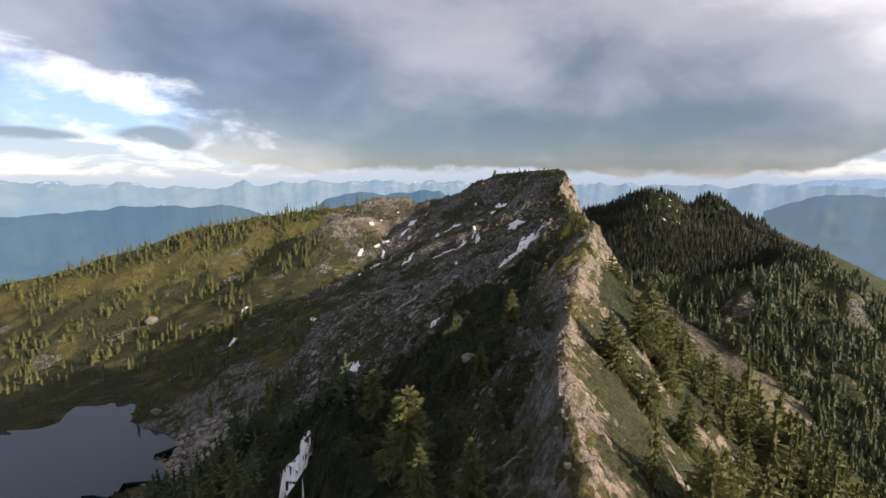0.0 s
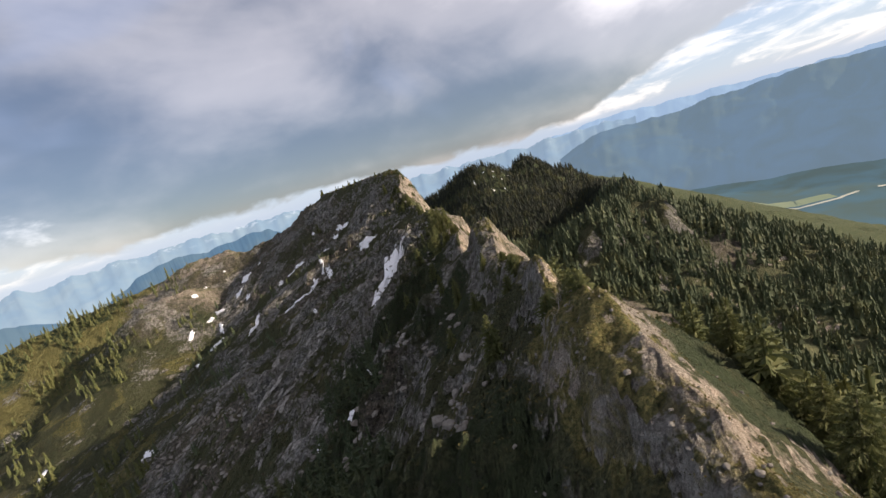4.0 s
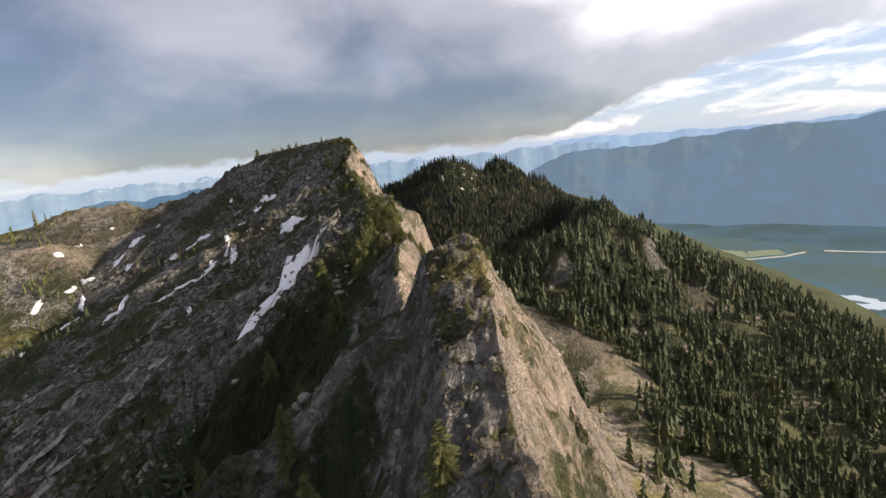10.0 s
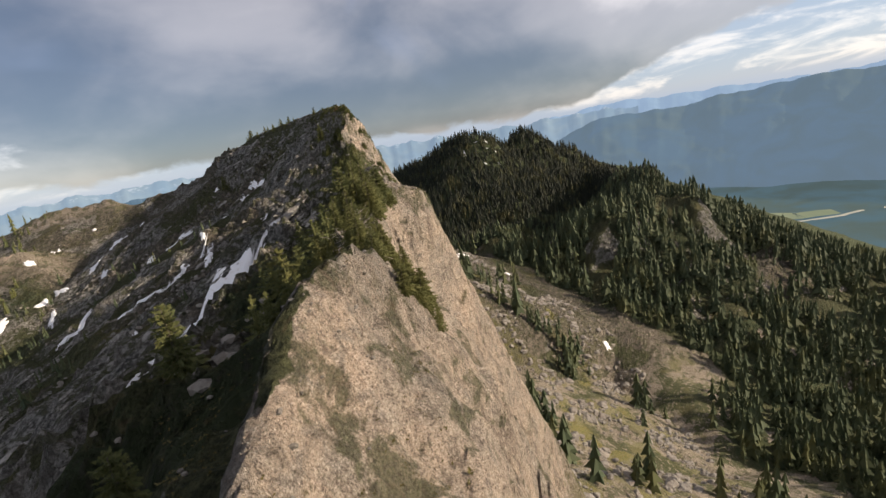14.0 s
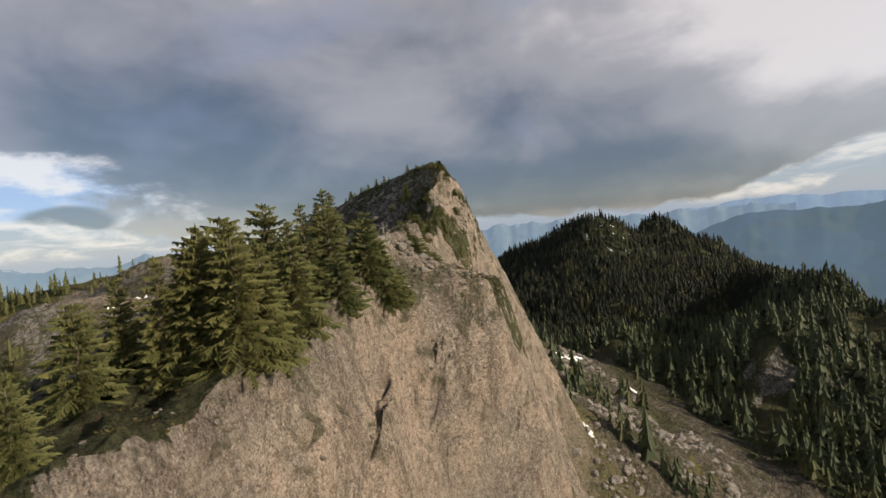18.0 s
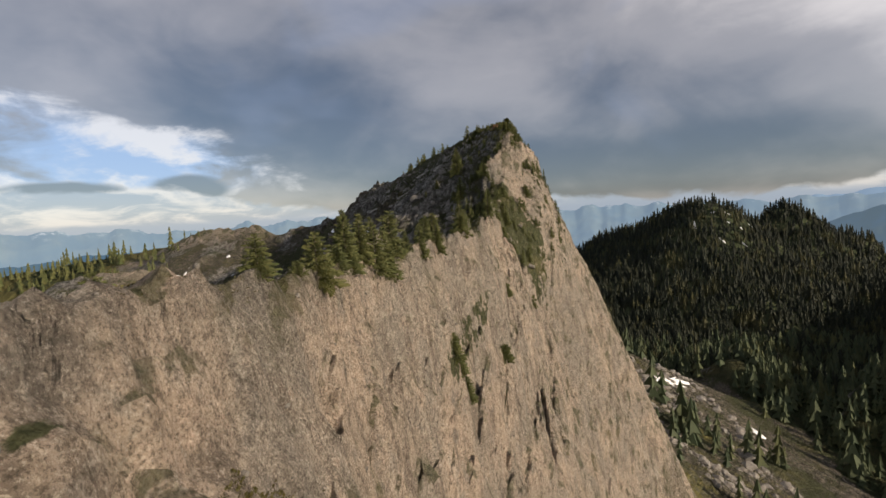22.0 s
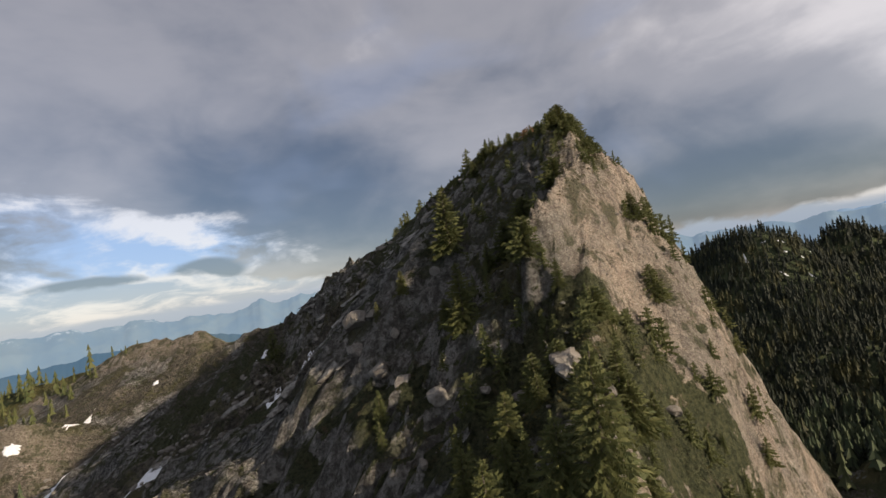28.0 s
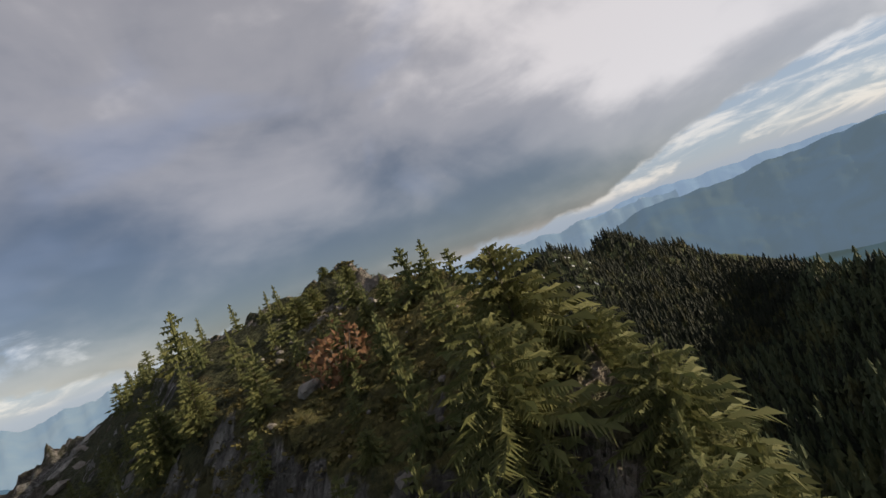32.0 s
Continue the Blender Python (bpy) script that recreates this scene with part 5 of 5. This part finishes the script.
# ---- the woods, past counting ----
def forest(name, n, xr, yr, size, label, seed, shapes, keep=None, mat=LEAF_FAR):
    rs = np.random.RandomState(seed)
    x, y = rs.uniform(xr[0], xr[1], n), rs.uniform(yr[0], yr[1], n)
    ok = (rs.uniform(0, 1, n) < woods(x, y)) & (steep(x, y, 3.0) < 1.7)
    ok &= off_snow(x, y)
    if keep is not None:
        ok &= keep(x, y)
    x, y = x[ok], y[ok]
    z = heights(x, y) - 0.3
    ok = (z > -600) & ~((np.hypot(x + 226, y - 262) < 90) & (z < -183.5))
    spots = [(rs.randint(len(shapes)), a, b, c, rs.uniform(*size) * (0.55 + 0.75 * rs.rand()), rs.uniform(0, 6.28), rs.uniform(0.8, 1.25)) for a, b, c in zip(x[ok], y[ok], z[ok])]
    return tagged(merged(name, shapes, spots, mat), label, "forest", kind="stuff")


SPIRES = [spire(RNG) for _ in range(7)]
MIDS, NEARS = [], []
for spec in [(1.0, 0.2, 8, 5, 1, 0.85, 0.04, 0.05), (1.0, 0.18, 9, 5, 1, 0.95, 0.05, 0.06), (1.0, 0.24, 8, 5, 1, 0.75, 0.03, 0.05)]:
    (tv, tf), (cv, cf) = conifer(RNG, *spec)
    MIDS.append((np.vstack([cv, tv]), np.vstack([cf, tf + len(cv)])))


for spec in [(1.0, 0.22, 13, 7, 2, 0.85, 0.04, 0.05), (1.0, 0.19, 14, 7, 2, 0.95, 0.05, 0.06), (1.0, 0.27, 11, 8, 2, 0.7, 0.03, 0.05)]:
    (tv, tf), (cv, cf) = conifer(RNG, *spec)
    NEARS.append((np.vstack([cv, tv]), np.vstack([cf, tf + len(cv)])))


THICK = []
for spec in [(1.0, 0.24, 11, 7, 3, 0.75, 0.02, 0.04), (1.0, 0.30, 10, 7, 3, 0.6, 0.0, 0.04), (1.0, 0.21, 12, 6, 3, 0.85, 0.03, 0.05)]:
    (tv, tf), (cv, cf) = conifer(RNG, *spec)
    THICK.append((np.vstack([cv, tv]), np.vstack([cf, tf + len(cv)])))
tagged(merged("thicket", THICK, THICKET, LEAF), "close-set low firs and krummholz on the ledges", "thicket", kind="stuff")


def off_path(x, y):
    return np.abs(x - crest_x(y)) > 34


forest("woods", 1300, (4, 76), (4, 140), (4, 8), "close-grown green firs on the slope below the crest", 8, NEARS, mat=LEAF, keep=lambda x, y: (np.abs(x - crest_x(y) - 20) < 15) & (x > crest_x(y) + np.where((y > 70) & (y < 102), 13, 5)))
forest("woods", 3400, (40, 210), (-40, 150), (8, 13), "dense green fir forest on the slope below the crest", 1, MIDS, mat=LEAF, keep=lambda x, y: off_path(x, y))
forest("woods", 3300, (-150, 20), (10, 270), (4, 8), "dark scattered firs on the shaded flank", 2, MIDS, keep=lambda x, y: off_path(x, y))
forest("woods", 15000, (130, 720), (150, 800), (11, 22), "dense conifer forest on the bench across the talus valley", 3, SPIRES)
forest("woods", 17000, (230, 860), (640, 1420), (11, 19), "conifer forest covering the twin peaks, coloured dark as under cloud", 4, SPIRES, mat=LEAF_CLOUD_SHADE)
forest("woods", 5000, (200, 900), (-300, 330), (12, 18), "dense conifer forest on the lower valley slope", 5, SPIRES)
forest("woods", 9000, (-620, -90), (190, 720), (6, 12), "scattered firs over the basin and sunlit shoulder", 6, SPIRES, mat=LEAF)
forest("woods", 1500, (-110, 70), (240, 560), (4, 8), "small dark firs among the slabs", 7, SPIRES, keep=lambda x, y: off_path(x, y))


# ---- loose rock ----
def boulder_shape(rng, detail=1):
    bm = bmesh.new()
    bmesh.ops.create_icosphere(bm, subdivisions=detail, radius=1.0)
    cuts = [(Vector((rng.gauss(0, 1), rng.gauss(0, 1), rng.gauss(0, 1))).normalized(), rng.uniform(0.45, 0.85)) for _ in range(9)]
    for v in bm.verts:
        for n, d in cuts:
            k = v.co.dot(n)
            if k > d:
                v.co -= n * (k - d)
        v.co *= rng.uniform(0.94, 1.06)
        v.co.z *= 0.72
    bmesh.ops.triangulate(bm, faces=bm.faces)
    verts, faces = np.array([v.co[:] for v in bm.verts]), np.array([[v.index for v in f.verts] for f in bm.faces])
    bm.free()
    return verts, faces


ROCKS = [boulder_shape(RNG, 1) for _ in range(6)]
BIG = [mesh_data("boulder", *boulder_shape(RNG, 3), ROCK) for _ in range(5)]


def boulder(x, y, size, squash=1.0):
    ob = new("boulder", RNG.choice(BIG))
    ob.matrix_basis = Matrix.Translation((x, y, ground_z(x, y) + 0.22 * size)) @ Euler((RNG.uniform(-.4, .4), RNG.uniform(-.4, .4), RNG.uniform(0, 6.28))).to_matrix().to_4x4() @ Matrix.Diagonal((size, size * RNG.uniform(.7, 1), size * squash, 1))
    return tagged(ob, "angular grey boulder bedded in the slope", "boulder", "boulders on the ridge")


for x, y, size in [(108.1, 428, 1.3), (118.5, 426, 1.2), (110, 425, 0.9), (104.5, 431.5, 1.0), (89.5, 446, 1.7), (93, 441, 1.2), (86, 450, 1.5), (112.5, 423, 1.0), (97, 436, 1.4),
                   (112, 449.5, 0.7), (109, 449, 0.8), (115, 464, 0.5), (118, 466, 0.5), (112, 461, 0.5), (88.2, 291, 0.8), (93.5, 297.5, 0.5), (94.3, 299.5, 0.6),
                   (85.3, 286.9, 0.73), (85.4, 289.2, 0.64), (86.3, 289.5, 0.53), (87.8, 290.3, 0.86), (90.0, 292.8, 1.13), (86.9, 290.2, 0.43), (88.7, 291.3, 0.49), (85.8, 287.1, 0.56), (89.9, 289.4, 0.47), (88.5, 290.1, 0.43), (86.1, 288.8, 0.47), (87.6, 289.5, 0.35), (90.7, 289.9, 0.37), (87.1, 288.6, 0.35), (107.8, 426.7, 0.9), (108.7, 423.7, 0.72), (116.6, 432.1, 0.8), (85.3, 453.6, 2.0), (101.5, 432.6, 0.78), (91.7, 447.2, 1.0), (95.9, 428.9, 0.52), (97.3, 450.0, 0.9), (87.9, 453.2, 1.17),
                   (84, 307.5, 0.8), (-322, 495, 8), (-200, 300, 4), (-178, 262, 5), (-170, 272, 3.5), (-150, 255, 3), (230, 520, 4), (246, 480, 3.5)]:
    boulder(x, y, size)


def rubble(name, n, pick, size, label, seed, power=2.2):
    """Loose stones, past counting; pick(rs, n) gives their places."""
    rs = np.random.RandomState(seed)
    x, y = pick(rs, n)
    z = heights(x, y)
    spots = [(rs.randint(len(ROCKS)), a, b, c + 0.1, size[0] + (size[1] - size[0]) * rs.rand() ** power, rs.uniform(0, 6.28), rs.uniform(0.8, 1.4)) for a, b, c in zip(x, y, z)]
    return tagged(merged(name, ROCKS, spots, ROCK), label, "rubble", kind="stuff")


def talus_spots(rs, n):
    y = rs.uniform(180, 640, n * 4)
    u = rs.uniform(42, 175, n * 4)
    x = crest_x(y) + u
    ok = (fbm(x, y, 34, 4, 230) > -0.12) & (woods(x, y) < 0.3) & ((fbm(x, y, 22, 3, 410) > 0.02) | (rs.rand(n * 4) < 0.2))
    return x[ok][:n], y[ok][:n]


def chute_spots(rs, n):
    y, u = rs.uniform(30, 560, n * 6), -rs.uniform(14, 190, n * 6)
    x = crest_x(y) + u
    ok = fbm(x * 0.3 + y * 0.2, y * 0.9, 26, 3, 240) > 0.2
    return x[ok][:n], y[ok][:n]


def crest_spots(rs, n):
    y = rs.uniform(10, 474, n)
    return crest_x(y) + rs.normal(-2, 4.5, n), y


def ledge_spots(rs, n):
    y = rs.normal(297, 6, n)
    return crest_x(y) + rs.uniform(1, 11, n), y


def foot_spots(rs, n):
    a, r = rs.uniform(0, 6.28, n), np.sqrt(rs.rand(n))
    return -163 + 34 * r * np.cos(a), 258 + 22 * r * np.sin(a)


rubble("talus", 4200, talus_spots, (0.5, 3.4), "broken blocks of the talus below the cliff", 21, 3.0)
rubble("scree", 3000, chute_spots, (0.25, 1.6), "grey scree stones in the shaded gullies", 22)
rubble("scree", 1500, crest_spots, (0.07, 0.32), "small loose stones along the crest", 23)
rubble("scree", 600, ledge_spots, (0.07, 0.34), "pale slabs and chips on the ledge", 24)
def slab_shape(rng):
    """A long block leaning with the tilt of the beds."""
    v, f = boulder_shape(rng, 1)
    v = v * np.array([rng.uniform(1.5, 2.6), rng.uniform(0.6, 0.9), rng.uniform(0.4, 0.6)])
    c, q = math.cos(0.42), math.sin(0.42)
    return np.stack([c * v[:, 0] + q * v[:, 2], v[:, 1], -q * v[:, 0] + c * v[:, 2]], -1), f


def slab_spots(rs, n):
    y, u = rs.uniform(150, 560, n * 6), -rs.uniform(14, 170, n * 6)
    x = crest_x(y) + u
    ok = (fbm(x, y, 34, 4, 230) > -0.05) & (fbm(x, y, 16, 3, 420) > 0.05) & (woods(x, y) < 0.6)
    return x[ok][:n], y[ok][:n]


def slabs(n, seed):
    rs = np.random.RandomState(seed)
    x, y = slab_spots(rs, n)
    shapes = [slab_shape(RNG) for _ in range(6)]
    spots = [(rs.randint(6), a, b, c - 0.25, 0.4 + 1.9 * rs.rand() ** 2.6, 3.79 + rs.normal(0, 0.22), rs.uniform(0.8, 1.3)) for a, b, c in zip(x, y, heights(x, y))]
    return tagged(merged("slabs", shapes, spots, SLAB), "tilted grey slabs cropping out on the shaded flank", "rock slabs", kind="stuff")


slabs(1900, 27)
rubble("talus", 420, foot_spots, (0.8, 3.2), "blocks fallen to the shore of the tarn", 25)


# ---- heath and shrubs ----
def tuft_shape(rng, leaves=10):
    V, Fc = [], []
    for _ in range(leaves):
        a, e = rng.uniform(0, 6.28), rng.uniform(0.15, 1.3)
        b = (rng.uniform(-.5, .5), rng.uniform(-.5, .5), rng.uniform(0, 0.25))
        d = (math.cos(a) * math.cos(e), math.sin(a) * math.cos(e), math.sin(e))
        s = (-math.sin(a) * 0.18, math.cos(a) * 0.18, 0)
        L = rng.uniform(0.4, 0.75)
        n = len(V)
        V += [b, tuple(b[i] + d[i] * L * 0.6 + s[i] for i in range(3)), tuple(b[i] + d[i] * L for i in range(3)), tuple(b[i] + d[i] * L * 0.6 - s[i] for i in range(3))]
        Fc += [(n, n + 1, n + 2), (n, n + 2, n + 3)]
    return np.array(V, float), np.array(Fc, int)


TUFTS = [tuft_shape(RNG) for _ in range(5)]


def heath(name, n, ur, yr, size, mat, label, seed, least):
    rs = np.random.RandomState(seed)
    y = rs.uniform(yr[0], yr[1], n * 3)
    x = crest_x(y) + rs.uniform(ur[0], ur[1], n * 3)
    ok = (fbm(x, y, 9, 3, 500) > least) & (steep(x, y) < 1.9)
    x, y = x[ok][:n], y[ok][:n]
    spots = [(rs.randint(len(TUFTS)), a, b, c - 0.05, rs.uniform(*size), rs.uniform(0, 6.28), rs.uniform(0.9, 1.6)) for a, b, c in zip(x, y, heights(x, y))]
    return tagged(merged(name, TUFTS, spots, mat), label, "heath", kind="stuff")


heath("heath", 12000, (-22, 8), (10, 474), (0.10, 0.27), SHRUB, "low olive and rust heath along the crest", 31, -0.02)
heath("heath", 3000, (2.5, 12), (286, 318), (0.10, 0.28), SHRUB, "olive heath on the ledge under the crest", 32, -0.15)
heath("heath", 3000, (-12, 6), (424, 474), (0.12, 0.3), SHRUB, "heath and grass on the summit slopes", 33, -0.12)
heath("heath", 900, (8, 34), (190, 470), (0.25, 0.6), SHRUB, "grass tufts on ledges of the cliff", 34, 0.16)


# ---- bleached snags ----
def snag_mesh(rng, h):
    parts = [limb((0, 0, -0.4), (rng.uniform(-.1, .1) * h, rng.uniform(-.1, .1) * h, h), 0.026 * h + 0.006, 0.006 * h, 6)]
    for _ in range(12):
        k = rng.uniform(0.25, 0.95)
        a, L = rng.uniform(0, 6.28), rng.uniform(0.12, 0.4) * h
        b = (math.cos(a) * L, math.sin(a) * L, k * h + rng.uniform(-0.1, 0.3) * L)
        parts.append(limb((0, 0, k * h), b, 0.009 * h, 0.004 * h, 3))
        parts.append(limb(b, (b[0] * 1.25 + rng.uniform(-.1, .1), b[1] * 1.25 + rng.uniform(-.1, .1), b[2] + 0.12 * h), 0.006 * h, 0.002 * h, 3))
    return mesh_data("snag", *join_lists(parts), DEADWOOD, False)


SNAGS = [snag_mesh(RNG, 1.0) for _ in range(3)]
for x, y, h, tilt in [(70.6, 240.5, 4.2, 14), (71.4, 243, 2.4, -20), (91.3, 347, 3.4, -28), (101.6, 379, 2.4, 6), (23, 92.5, 1.8, 30), (24.6, 94, 2.1, -22), (19.6, 88.6, 1.7, 38), (69.6, 228, 2.6, 60), (112.4, 446.5, 3.2, 20), (36.6, 130, 2.4, 45),
                      (86, 288, 3.2, 4), (108.6, 430, 2.0, 70), (111, 449, 2.6, -30), (34, 118, 2.2, 50)]:
    ob = new("dead_tree", RNG.choice(SNAGS))
    ob.matrix_basis = Matrix.Translation((x, y, ground_z(x, y))) @ Euler((radians(tilt), radians(tilt * 0.4), RNG.uniform(0, 6.28))).to_matrix().to_4x4() @ Matrix.Diagonal((h, h, h, 1))
    tagged(ob, "bleached dead tree with bare broken branches", "dead tree", "dead trees on the crest")


# an old twisted trunk on the rim
for x, y, h, thick, tilt in [(69.0, 238.6, 3.9, 2.3, -16), (68.2, 239.4, 3.4, 1.8, 12), (92.2, 350.6, 3.6, 0.9, -14)]:
    ob = new("dead_tree", SNAGS[1])
    ob.matrix_basis = Matrix.Translation((x, y, ground_z(x, y))) @ Euler((radians(tilt), radians(-10), 1.1)).to_matrix().to_4x4() @ Matrix.Diagonal((h * thick, h * thick, h, 1))
    tagged(ob, "thick weathered dead trunk, pale and twisted, on the cliff rim", "dead tree", "dead trees on the crest")


# a russet shrub near the summit
def bush(x, y, r, h, mat, label, seed):
    rng = random.Random(seed)
    V, Fc = [], []
    for _ in range(420):
        a, k = rng.uniform(0, 6.28), math.sqrt(rng.random())
        p = (r * k * math.cos(a), r * k * math.sin(a), h * rng.random() * (1.05 - 0.6 * k))
        n = len(V)
        for _ in range(3):
            V.append(tuple(c + rng.uniform(-0.16, 0.16) for c in p))
        Fc.append((n, n + 1, n + 2))
    ob = new("shrub")
    ob.location = (x, y, ground_z(x, y) - 0.1)
    part("foliage", mesh_data("foliage", V, Fc, mat), ob)
    stems = join_lists([limb((0, 0, -0.2), (r * 0.6 * math.cos(i * 1.05), r * 0.6 * math.sin(i * 1.05), h * 0.7), 0.04, 0.012, 4) for i in range(6)])
    part("stem", mesh_data("stem", *stems, BARK, False), ob)
    return tagged(ob, label, "shrub")


bush(113.2, 461, 1.3, 1.9, RUSSET, "russet bare-twigged shrub on the grassy summit slope", 5)
bush(91.4, 303.5, 1.4, 1.2, SHRUB, "twiggy brown-green shrub on the cliff edge", 6)
